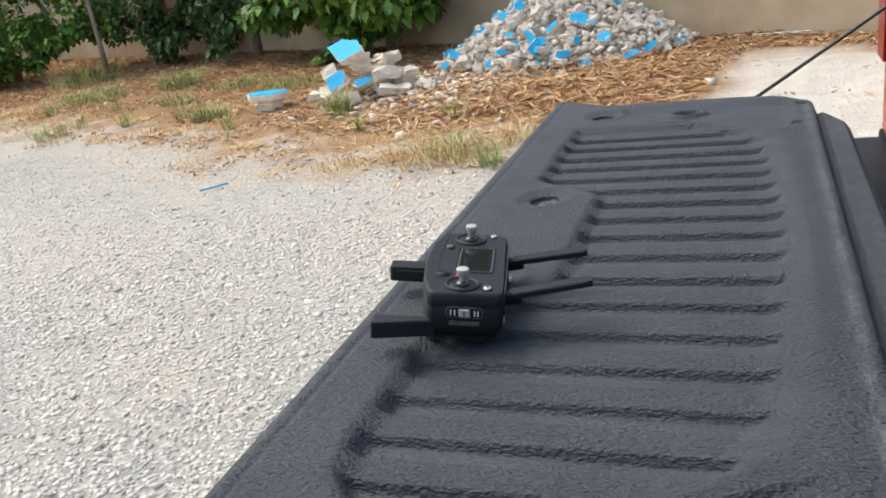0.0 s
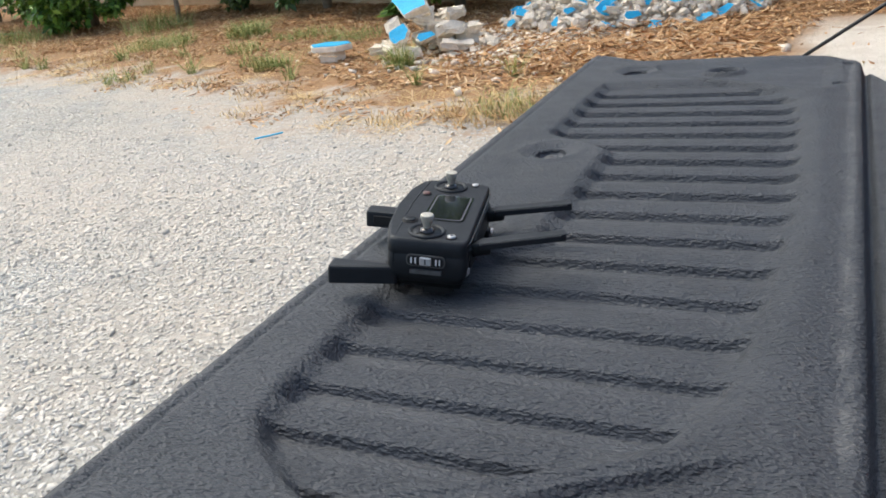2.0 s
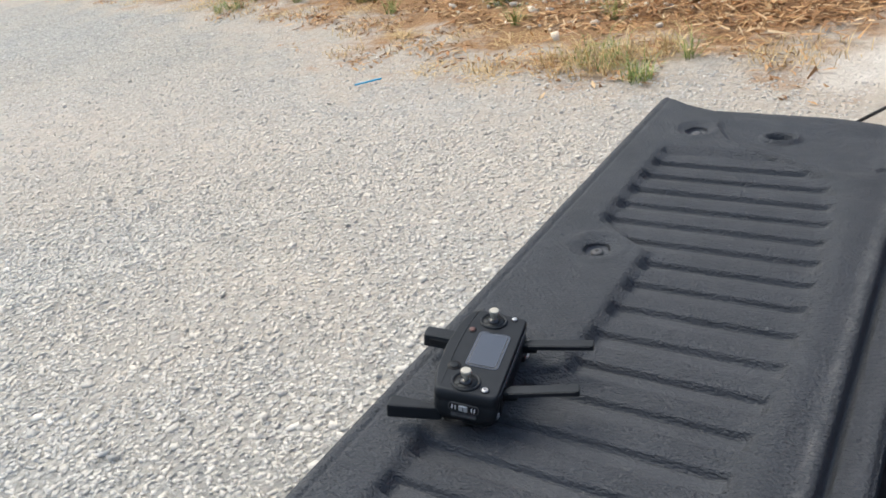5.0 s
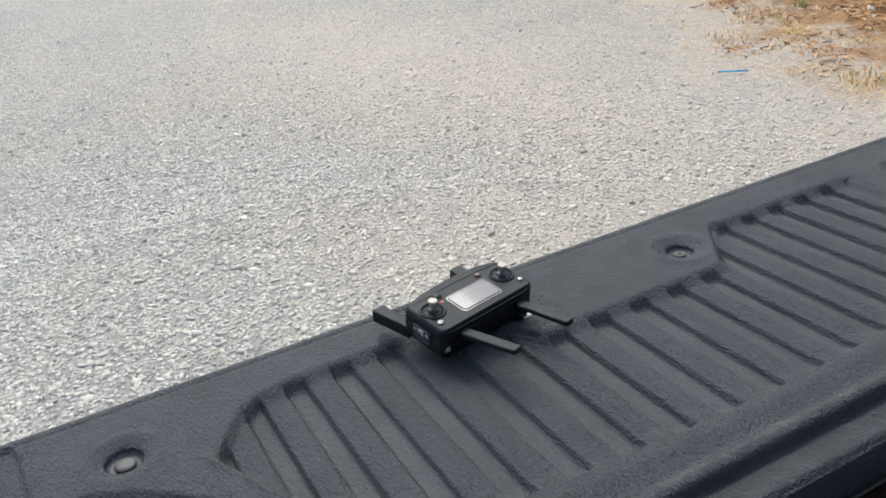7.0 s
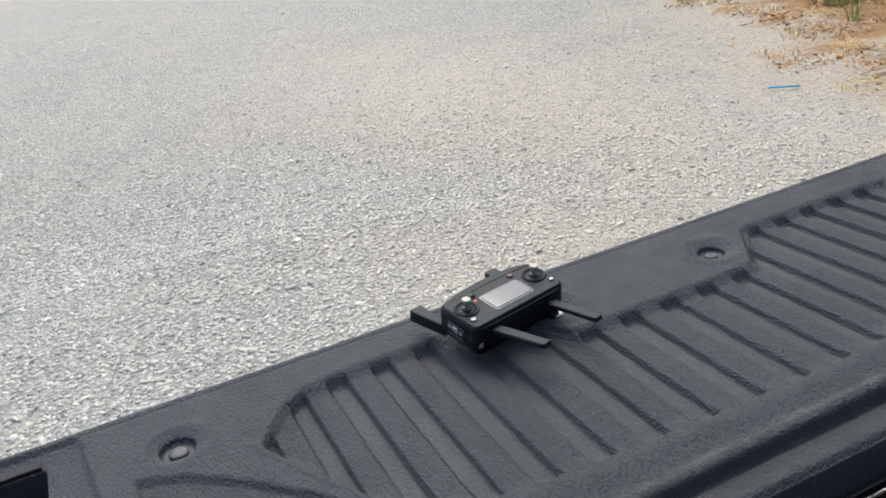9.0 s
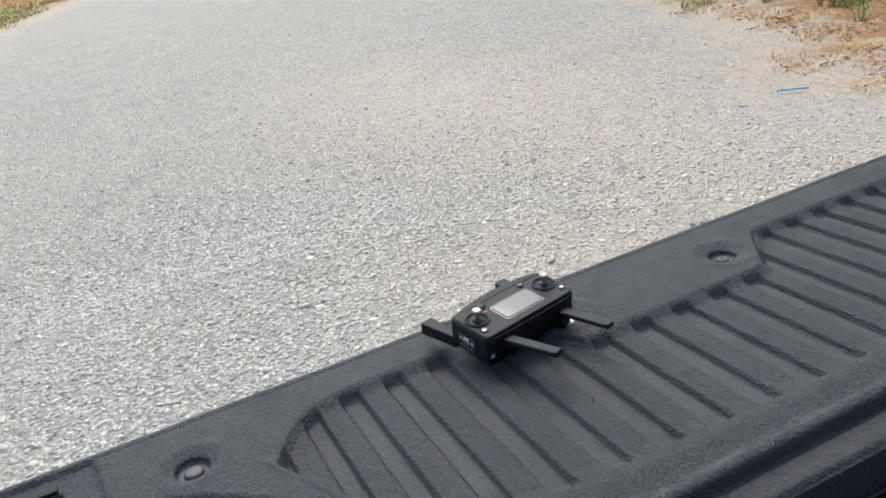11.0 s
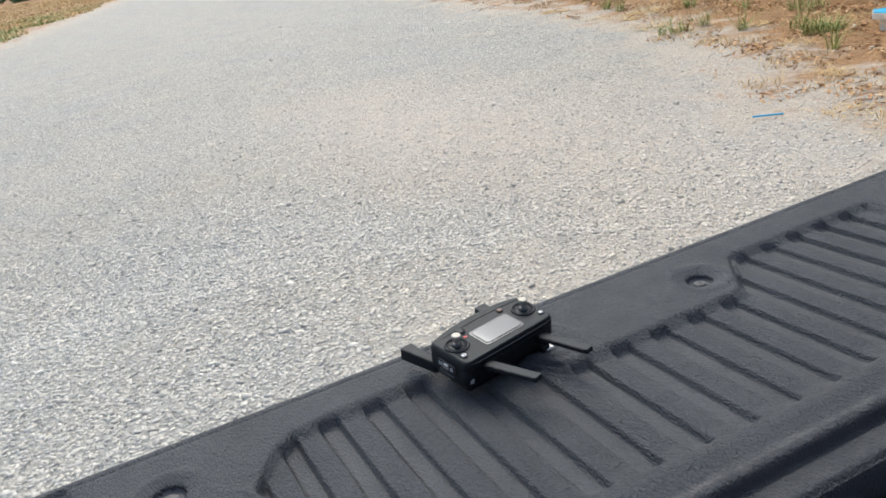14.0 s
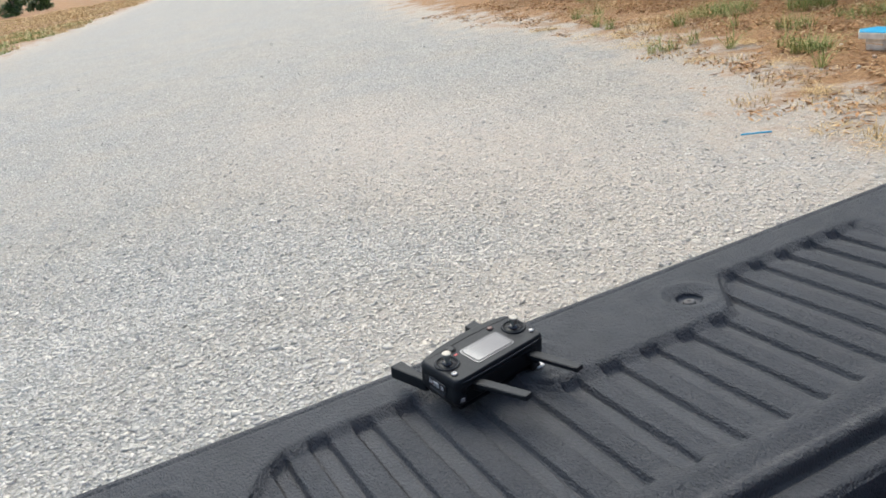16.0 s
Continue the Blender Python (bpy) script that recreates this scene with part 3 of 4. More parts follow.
def make_controller():
    # local x runs to the aerials, local y along the long side; the housing leans down towards the aerials
    root = thing("remote_controller", pose(0.1085, -0.202, TOP, 0, 0, 13.0), "black handheld drone remote controller with screen and two sticks", "remote controller")
    lean = pose(0, 0, 0, 0, CONTROLLER_TILT, 0)
    ztop = 0.0482

    def body_part(name, bm, mat, label="", under=None):
        return part(name, bm, mat, under or body, label)

    body_line = [(0.0290, -0.0770), (0.0275, 0.0720), (-0.028, 0.0755), (-0.0385, 0.0690), (-0.0455, 0.045), (-0.0485, 0.0), (-0.0455, -0.045), (-0.0375, -0.0780)]
    line = rounded(body_line, 0.007, 4)
    low = rounded([(x * 0.86, y * 0.95) for x, y in body_line], 0.008, 4)
    bm = bmesh.new()
    rings = []
    for z, sc, src in ((0.0085, 1.0, low), (0.018, 1.0, line), (0.0335, 1.0, line), (0.0345, 0.994, line), (0.0355, 1.0, line), (0.0415, 1.0, line), (0.0452, 0.990, line), (0.0472, 0.974, line), (ztop, 0.945, line)):
        rings.append([bm.verts.new((x * sc, y * sc, z)) for x, y in src])
    n = len(line)
    for a, b in zip(rings, rings[1:]):
        for i in range(n):
            bm.faces.new((a[i], a[(i + 1) % n], b[(i + 1) % n], b[i])).smooth = True
    bm.faces.new(rings[0][::-1])
    bm.faces.new(rings[-1])
    body = part("body", bm, SHELL, root, "matt black plastic housing")
    body.matrix_local = lean
    # seam along the raised back band, and down the short end
    body_part("seam", rod([(-0.0325, -0.0775, 0.026), (-0.0325, -0.0772, 0.0425), (-0.0322, -0.0738, ztop - 0.0006), (-0.0335, -0.045, ztop), (-0.0350, 0.0, ztop), (-0.0335, 0.04, ztop), (-0.0305, 0.070, ztop)], 0.0006, 6), SHELL_DARK)
    # recessed front wall between the two shoulders
    body_part("front_band", box(0.005, 0.118, 0.022, 0.002, 2, (0.0275, -0.002, 0.025)), SHELL_DARK)
    body_part("front_lip", rod([(0.0275, -0.0725, 0.0440), (0.0290, -0.060, 0.0425), (0.0290, 0.0, 0.0420), (0.0285, 0.056, 0.0425), (0.0265, 0.0670, 0.0440)], 0.0011, 6), GLOSS_BLACK)
    # display
    plate = lambda m, z0, z1, r: prism(rounded([(-0.0150 - m, -0.0285 - m), (0.0148 + m, -0.0285 - m), (0.0148 + m, 0.0285 + m), (-0.0150 - m, 0.0285 + m)], r), ztop + z0, ztop + z1)  # noqa: E731
    body_part("display_bezel", plate(0.0032, -0.002, 0.0005, 0.006), DISPLAY)
    body_part("display_gap", plate(0.0014, -0.001, 0.0008, 0.0048), DISPLAY_RIM, "dark grey border of the display")
    body_part("display", plate(0.0, -0.001, 0.0011, 0.004), DISPLAY, "glossy dark display reflecting the sky")
    # sticks in their wells
    for y in (-0.0580, 0.0545):
        at = (-0.0085, y, ztop)
        body_part("stick_ring", lathe([(0.0160, -0.001), (0.0160, 0.0008), (0.0150, 0.0020), (0.0138, 0.0018), (0.0122, 0.0004), (0.0119, -0.0004)], 36, at), SHELL)
        body_part("stick_well", lathe([(0.0128, -0.001), (0.0124, 0.0005), (0.0060, 0.0003)], 28, at), SHELL_DARK)
        for a in (45, 135, 225, 315):
            tab = body_part("well_rib", box(0.0058, 0.0022, 0.0016, 0.0005, 1, (0.0092, 0, 0)), RUBBER)
            tab.matrix_local = pose(*at, 0, 0, a)
        body_part("stick_base", lathe([(0.0070, 0.0), (0.0064, 0.0018), (0.0045, 0.0034), (0.0030, 0.0040)], 20, at), GLOSS_BLACK, "glossy black ball under the stick")
        stick = body_part("stick", lathe([(0.0030, 0.0020), (0.0032, 0.0045), (0.0035, 0.0065), (0.0045, 0.0100), (0.0054, 0.0138), (0.0057, 0.0148), (0.0050, 0.0156), (0.0030, 0.0152)], 24), STICK, "knurled pale metal control stick")
        stick.matrix_local = pose(*at)
        for k in range(14):
            a = 2 * math.pi * k / 14
            part("knurl", rod([(0.0041 * math.cos(a), 0.0041 * math.sin(a), 0.0085), (0.0055 * math.cos(a), 0.0055 * math.sin(a), 0.0143)], 0.0004, 5), STICK, stick)
    # buttons
    for x, y, r, mat, lab in ((0.0139, -0.0662, 0.0036, SILVER, "silver button"), (0.0137, 0.0640, 0.0030, SILVER, "silver button"), (-0.0280, -0.0360, 0.0056, SHELL_DARK, "black round button"), (-0.0273, 0.0310, 0.0036, BROWN_BUTTON, "dull reddish round button")):
        button = body_part("button", lathe([(r, -0.001), (r, 0.0012), (r * 0.92, 0.0019), (r * 0.6, 0.0022)], 24, (x, y, ztop)), mat, lab)
        part("button_ring", lathe([(r * 1.32, -0.001), (r * 1.32, 0.0007), (r * 1.08, 0.0008)], 24, (x, y, ztop)), RUBBER, button)
    body_part("button_mark", box(0.0024, 0.0012, 0.0006, 0, 1, (0.0139, -0.0662, ztop + 0.0023)), SHELL_DARK)
    body_part("red_mark", box(0.0024, 0.0050, 0.0006, 0, 1, (-0.0150, -0.0385, ztop + 0.0002)), RED_MARK, "small red mark beside the display")
    # slide switch and slot on the short end
    sw = body_part("mode_switch", prism(rounded([(-0.0165, -0.0052), (0.0165, -0.0052), (0.0165, 0.0052), (-0.0165, 0.0052)], 0.005), 0, 0.0014), GREY_SCREW, "three-way slide switch with a white slider")
    sw.matrix_local = pose(-0.0050, -0.0778, 0.0305, 90, 0, -1.5)
    part("switch_face", prism(rounded([(-0.0155, -0.0043), (0.0155, -0.0043), (0.0155, 0.0043), (-0.0155, 0.0043)], 0.0042), 0.0008, 0.0018), RUBBER, sw)
    part("slider", box(0.0100, 0.0074, 0.0022, 0.0008, 1, (0.0, 0, 0.0020)), SILVER, sw)
    part("mark_bar", box(0.0012, 0.0044, 0.0006, 0, 1, (0.0, 0, 0.0032)), GREY_SCREW, sw)
    for x in (-0.0120, -0.0085, 0.0090, 0.0120):
        part("mark_bar", box(0.0012, 0.0052, 0.0006, 0, 1, (x, 0, 0.0019)), WHITE_MARK, sw)
    body_part("end_slot", prism(rounded([(-0.0185, -0.0795), (0.0085, -0.0795), (0.0085, -0.0760), (-0.0185, -0.0760)], 0.001), 0.0185, 0.0222), GREY_SCREW, "dark grey ribbed slot")
    # shoulder wheel and plate on the near front corner
    wheel = body_part("shoulder_wheel", lathe([(0.0055, -0.0022), (0.0062, -0.0015), (0.0062, 0.0015), (0.0055, 0.0022)], 24), SHELL_DARK, "small thumb wheel")
    wheel.matrix_local = pose(0.0272, -0.0640, 0.0325, 0, 90, 0)
    tab = body_part("corner_plate", box(0.0024, 0.0080, 0.0060, 0.0010, 2), SILVER, "small pale plate on the corner")
    tab.matrix_local = pose(0.0282, -0.0690, 0.0195, 0, 0, -18)
    # underside
    body_part("belly", box(0.066, 0.122, 0.014, 0.004, 2, (-0.010, -0.003, 0.0060)), SHELL_DARK)
    for x, y, depth in ((0.002, -0.054, 0.0175), (0.018, 0.056, 0.0085)):
        body_part("foot", box(0.026, 0.014, depth, 0.003, 2, (x, y, 0.0095 - depth / 2)), RUBBER)
    body_part("foot_plate", box(0.012, 0.013, 0.0025, 0.0008, 1, (0.0270, 0.0620, 0.0035)), SILVER, "small pale foot plate")
    # clamps for a phone, folded out
    for y0, y1, tip in ((-0.0885, -0.0690, -0.0872), (0.0410, 0.0600, -0.0900)):
        arm = part("phone_clamp", prism(rounded([(tip, y0), (-0.030, y0 + 0.012 if y0 < 0 else y0), (-0.030, y1), (tip, y1)], 0.004), 0.0055, 0.0212, 0.0025), SHELL, root, "black folding phone clamp arm")
        arm.matrix_local = lean
        part("grip_pad", box(0.046, 0.002, 0.009, 0.0008, 1, (tip + 0.031, y1 if y0 < 0 else y0, 0.0130)), RUBBER, arm)
    # aerials folded out flat
    for (xa, ya), (xb, yb), za in (((0.030, -0.0475), (0.1120, -0.0350), 0.0270), ((0.030, 0.0440), (0.1125, 0.0500), 0.0228)):
        along = Vector((xb - xa, yb - ya, 0))
        turn = math.degrees(math.atan2(along.y, along.x))
        L = along.length
        aerial = part("aerial", prism(rounded([(0.010, -0.0062), (L, -0.0062), (L, 0.0062), (0.010, 0.0062)], 0.0014, 3), 0.0, 0.0062, 0.0010), SHELL, root, "flat black folding aerial")
        aerial.matrix_local = pose(xa, ya, za, 0, -1.0, turn)
        part("hinge", smooth(box(0.024, 0.0110, 0.0120, 0.003, 2, (0.007, 0, 0.000))), SHELL_DARK, aerial)
        part("edge_line", box(L - 0.014, 0.0009, 0.0010, 0, 1, (0.010 + (L - 0.014) / 2, -0.0061, 0.0050)), GREY_SCREW, aerial)
    return root


make_controller()

# ---- wall, trees, rubble and litter ----
def make_wall():
    a, b = Vector((8.0, wall_line(8.0), 0)), Vector((-20.0, wall_line(-20.0), 0))
    along = b - a
    turn = math.degrees(math.atan2(along.y, along.x))
    bm = box(along.length, 0.2, 2.2, 0.01, 1, (along.length / 2, 0, 1.0))
    ob = part("wall_yard", bm, PLASTER, None)
    ob.matrix_world = pose(a.x, a.y, 0, 0, 0, turn)
    tagged(ob, "beige rendered boundary wall behind the yard", "wall", kind="structure")


def leaf_cloud(n, rng, centres, spread, size, flat=0.7, w=0.27):
    """Many folded leaves round several clump centres."""
    pick = rng.randint(0, len(centres), n)
    d = rng.normal(size=(n, 3))
    d /= np.linalg.norm(d, axis=1)[:, None]
    p = np.array(centres)[pick] + d * np.array(spread)[pick][:, None] * rng.uniform(0.35, 1.0, n)[:, None] ** 0.6 * np.array([1, 1, flat])
    s = size * rng.uniform(0.6, 1.25, n)
    yaw, tilt, roll = rng.uniform(0, 6.28, n), rng.normal(0.5, 0.5, n), rng.normal(0, 0.5, n)
    f = np.stack([np.cos(yaw) * np.cos(tilt), np.sin(yaw) * np.cos(tilt), -np.sin(tilt)], 1)
    sd = np.stack([-np.sin(yaw), np.cos(yaw), np.zeros(n)], 1)
    up = np.cross(f, sd)
    sd = sd * np.cos(roll)[:, None] + up * np.sin(roll)[:, None]
    up = np.cross(f, sd)
    v = np.stack([p, p + s[:, None] * (0.5 * f + w * sd + 0.10 * up), p + s[:, None] * (f - 0.08 * up), p + s[:, None] * (0.5 * f - w * sd + 0.10 * up), p + s[:, None] * 0.52 * f], 1).reshape(-1, 3)
    t = (np.array([(0, 1, 4), (1, 2, 4), (2, 3, 4), (3, 0, 4)])[None] + (np.arange(n) * 5)[:, None, None]).reshape(-1, 3)
    return v, t


def make_tree(x, y, clumps, leaves, leaf, mat, seed, label, trunk=0.05, lean=(0.0, 0.0), height=1.6):
    rng = np.random.RandomState(seed)
    root = thing("tree", pose(x, y, 0), label, "tree", "trees along the wall")
    base = float(ground_height(np.array([x]), np.array([y]))[0])
    pts = [(lean[0] * t + 0.02 * math.sin(5 * t), lean[1] * t, base - 0.03 + height * t) for t in (0, 0.2, 0.4, 0.6, 0.8, 1.0)]
    stem = part("trunk", rod(pts, [trunk * (1 - 0.09 * i) for i in range(6)], 9), BARK, root)
    centres, spread = [], []
    for cx, cy, cz, r in clumps:
        part("limb", rod([pts[3], ((pts[3][0] + cx) / 2, (pts[3][1] + cy) / 2, (pts[3][2] + cz) / 2 + 0.1), (cx, cy, cz)], [trunk * 0.55, trunk * 0.35, trunk * 0.12], 6), BARK, stem)
        for _ in range(9):
            o = rng.normal(size=3) * r * 0.5
            centres.append((cx + o[0], cy + o[1], cz + o[2] * 0.7))
            spread.append(r * rng.uniform(0.28, 0.5))
    v, t = leaf_cloud(leaves, rng, centres, spread, leaf)
    v[:, 2] = np.maximum(v[:, 2], base + 0.04)
    part("crown", tri_mesh("crown", v, t), mat, root)
    return root


def chunk_mesh(name, rng, flat, blue):
    """A broken piece of concrete; some carry a painted face."""
    n = rng.randint(5, 8)
    ang = np.sort(rng.uniform(0, 6.28, n) * 0.25 + np.arange(n) * 6.28 / n)
    rad = rng.uniform(0.6, 1.0, n)
    out = [(r * math.cos(a), r * math.sin(a) * 0.8) for a, r in zip(ang, rad)]
    bm = bmesh.new()
    top = [bm.verts.new((x, y, flat * (1 + 0.06 * rng.normal()) if not blue else flat)) for x, y in out]
    mid = [bm.verts.new((x * rng.uniform(0.9, 1.1), y * rng.uniform(0.9, 1.1), flat * rng.uniform(-0.3, 0.3))) for x, y in out]
    low = [bm.verts.new((x * rng.uniform(0.6, 0.95), y * rng.uniform(0.6, 0.95), -flat * rng.uniform(0.7, 1.1))) for x, y in out]
    f = bm.faces.new(top)
    f.material_index = 1 if blue else 0
    for a, b in ((low, mid), (mid, top)):
        for i in range(n):
            bm.faces.new((a[i], a[(i + 1) % n], b[(i + 1) % n], b[i]))
    bm.faces.new(low[::-1])
    crown = max(v.co.z for v in bm.verts)
    bmesh.ops.subdivide_edges(bm, edges=[e for e in bm.edges if len(e.link_faces) == 2], cuts=1, use_grid_fill=True)
    for v in bm.verts:
        if not blue or v.co.z < crown - 0.01:
            v.co += Vector(rng.normal(0, 0.055, 3))
        else:
            v.co.x, v.co.y = v.co.x * rng.uniform(0.86, 1.08), v.co.y * rng.uniform(0.86, 1.08)
    me = bpy.data.meshes.new(name)
    bm.to_mesh(me)
    bm.free()
    me.materials.append(CONCRETE)
    me.materials.append(BLUE_PAINT)
    return me


def make_rubble():
    rng = np.random.RandomState(12)
    grey = [chunk_mesh("rubble_chunk", rng, f, False) for f in (0.2, 0.3, 0.42, 0.55, 0.25, 0.36)]
    blue = [chunk_mesh("painted_chunk", rng, f, True) for f in (0.16, 0.2, 0.26)]
    pile = thing("rubble_pile", pose(-1.15, 6.35, 0.05), "heap of broken pale concrete with blue painted faces", "rubble pile")
    mound = lathe([(1.0, -0.05), (0.85, 0.06), (0.6, 0.24), (0.36, 0.42), (0.10, 0.54)], 20)
    for v in mound.verts:
        v.co.x *= 1.0 + 0.1 * noise.noise(v.co * 2)
        v.co.y *= 0.75
        v.co.z *= 1.0 + 0.2 * noise.noise(v.co * 3)
    core = part("core", mound, CONCRETE, pile, "small broken concrete and dust")
    for i in range(300):
        r = math.sqrt(rng.uniform(0, 1))
        a = rng.uniform(math.pi, 2 * math.pi) if rng.uniform() < 0.85 else rng.uniform(0, math.pi)
        x, y = 1.08 * r * math.cos(a), 0.95 * r * math.sin(a)
        z = 0.66 * max(0.0, 1 - r) + 0.02
        is_blue = rng.uniform() < 0.20
        s = (0.025 + 0.07 * rng.beta(1.5, 2.5)) * (1.5 if is_blue else 1.0)
        c = part("painted_chunk" if is_blue else "rubble_chunk", (blue if is_blue else grey)[rng.randint(3 if is_blue else 6)], None, pile)
        tilt = rng.uniform(15, 75) if is_blue else rng.uniform(-50, 50)
        c.matrix_local = pose(x, y, z, tilt, rng.uniform(-30, 30), rng.uniform(-60, 60) if is_blue else rng.uniform(0, 360)) @ Matrix.Scale(s, 4)
    # rubble bits that cover the heap
    n = 2600
    r, a = np.sqrt(rng.uniform(0, 1, n)), rng.uniform(0, 6.28, n)
    size = rng.uniform(0.012, 0.04, n)
    at = np.stack([-1.15 + 1.06 * r * np.cos(a), 6.35 + 0.86 * r * np.sin(a), 0.07 + 0.62 * (1 - r)], 1)
    v, t = scatter_shapes(CUBE_V, CUBE_T, at, size, rng, (0.4, 0.9), 0.4)
    bits = part("rubble_layer", tri_mesh("rubble_layer", v - np.array([-1.15, 6.35, 0.05]), t), CONCRETE, pile)
    bits["kind"] = "stuff"
    # loose stones spilled in front of the heap
    n = 1500
    x, y = rng.normal(-1.75, 0.55, n), rng.normal(5.25, 0.45, n)
    size = 0.008 + 0.05 * rng.beta(1.2, 4.0, n)
    v, t = scatter_shapes(CUBE_V, CUBE_T, np.stack([x, y, ground_height(x, y) + size * 0.3], 1), size, rng, (0.5, 0.9), 0.35)
    tagged(part("rubble_scatter", tri_mesh("rubble_scatter", v, t), CONCRETE, None), "small broken concrete bits spilled on dry earth", "rubble", kind="stuff")
    # the smaller stack
    stack = thing("rubble_stack", pose(-2.52, 4.98, 0.04), "stack of broken concrete slabs with blue painted tops", "rubble pile")
    for x, y, z, s, tilt, turn, is_blue, k in (
            (-0.17, 0.05, 0.08, 0.12, 20, 30, 0, 0), (0.02, 0.12, 0.10, 0.15, -12, 80, 0, 2), (0.22, 0.08, 0.09, 0.13, 10, 10, 0, 3),
            (-0.08, -0.12, 0.17, 0.12, 62, -12, 1, 0), (-0.03, 0.05, 0.34, 0.225, 38, -24, 1, 1), (0.19, 0.10, 0.20, 0.16, 8, 40, 0, 0),
            (0.28, 0.06, 0.27, 0.15, -6, 100, 0, 4), (0.16, -0.12, 0.13, 0.09, 50, 15, 1, 2), (0.06, 0.14, 0.22, 0.15, 25, 160, 0, 1),
            (-0.26, -0.08, 0.05, 0.09, 10, 50, 0, 5), (0.02, -0.22, 0.05, 0.12, -18, 20, 0, 1), (0.33, -0.12, 0.06, 0.11, 20, 70, 0, 2),
            (-0.17, 0.0, 0.20, 0.10, -30, 35, 0, 3), (0.10, 0.02, 0.27, 0.10, 60, 35, 0, 4), (-0.14, -0.16, 0.07, 0.12, 25, 110, 0, 4),
            (0.44, -0.05, 0.06, 0.10, 5, 30, 0, 0), (0.38, 0.10, 0.10, 0.13, -20, 60, 0, 3), (0.30, -0.02, 0.16, 0.12, 35, 200, 0, 5),
            (0.46, 0.08, 0.16, 0.10, 14, 80, 0, 1), (0.12, -0.24, 0.04, 0.07, 30, 250, 0, 3), (0.55, -0.14, 0.03, 0.08, -12, 15, 0, 2),
            (0.62, 0.04, 0.05, 0.10, 18, 140, 0, 5), (-0.05, -0.26, 0.03, 0.06, 12, 300, 0, 2)):
        c = part("painted_slab" if is_blue else "rubble_chunk", (blue if is_blue else grey)[k], None, stack)
        c.matrix_local = pose(x, y, z, tilt, 0, turn) @ Matrix.Scale(s, 4)
    slab = thing("concrete_slab", pose(-3.27, 4.97, 0.03), "pale concrete block with a blue painted top", "rubble")
    hexa = [(0.19 * math.cos(radians(a)), 0.13 * math.sin(radians(a))) for a in (8, 55, 125, 178, 238, 305)]
    part("block", prism([(x * 0.62, y * 0.7) for x, y in hexa], -0.01, 0.075, 0.01), CONCRETE, slab)
    part("cap", prism(hexa, 0.075, 0.118, 0.006), CONCRETE, slab)
    part("painted_top", prism([(x * 0.95, y * 0.95) for x, y in hexa], 0.1185, 0.123), BLUE_PAINT, slab)
    strip = thing("blue_strip", pose(-2.398, 2.833, 0.022, 2, 0, 51.8), "thin blue plastic strip lying on the gravel", "plastic strip")
    part("strip", box(0.16, 0.010, 0.008, 0.002, 1), BLUE_PAINT, strip)
    chips = thing("painted_offcut", pose(-0.10, 6.75, 0.06), "broken blue painted slabs by the wall", "rubble")
    for x, y, z, s, tilt, turn in ((0, 0, 0.10, 0.12, 60, -20), (0.16, 0.02, 0.05, 0.10, 30, 25), (-0.1, -0.03, 0.04, 0.08, 35, 50)):
        part("painted_slab", blue[0], None, chips).matrix_local = pose(x, y, z, tilt, 0, turn) @ Matrix.Scale(s, 4)
    pipe = thing("pipe_frame", pose(-0.36, 6.60, 0.03), "pale green bent pipe frame leaning at the wall", "pipe")
    part("pipe", rod([(-0.16, 0, 0), (-0.16, 0.03, 0.26), (-0.13, 0.035, 0.29), (0.13, 0.035, 0.29), (0.16, 0.03, 0.26), (0.16, 0, 0)], 0.012, 8), PIPE, pipe)
    lath = thing("pale_lath", pose(0.55, 6.15, 0.06, 0, 0, -8), "pale painted lath lying by the wall", "lath")
    part("lath", box(0.42, 0.03, 0.02, 0.004, 1), plain("pale_wood", (0.55, 0.60, 0.56), (0.66, 0.70, 0.65), 12, 0.7), lath)


def make_litter():
    rng = np.random.RandomState(8)
    n = 150000
    x, y = rng.uniform(-13, 3.5, n), rng.uniform(2.4, 12, n)
    d = soil_depth(x, y)
    keep = (y < wall_line(x) - 0.12) & (rng.uniform(size=n) < np.clip(d * 0.50 - 0.12 + 1.2 * lumps(x, y, 0.8, 41), 0.0, 1)) & (d > 0.0)
    keep &= ~((x > 0.10 + 0.22 * (y - 4.7)) & (y > 3.0) & (y < wall_line(x) - 0.75) & (rng.uniform(size=n) > 0.03))
    x, y = x[keep], y[keep]
    m = len(x)
    v, t = leaf_cloud(m, rng, [(0, 0, 0)], [0.0], 0.085, 0.7, 0.11)
    v = v.reshape(m, 5, 3)
    v[:, :, 2] = v[:, :, 2] * 0.35
    v += np.stack([x, y, ground_height(x, y) + 0.018], 1)[:, None]
    tagged(part("leaf_litter", tri_mesh("leaf_litter", v.reshape(-1, 3), t), LEAF_DRY, None), "dry brown fallen leaves on the earth", "leaf litter", kind="stuff")


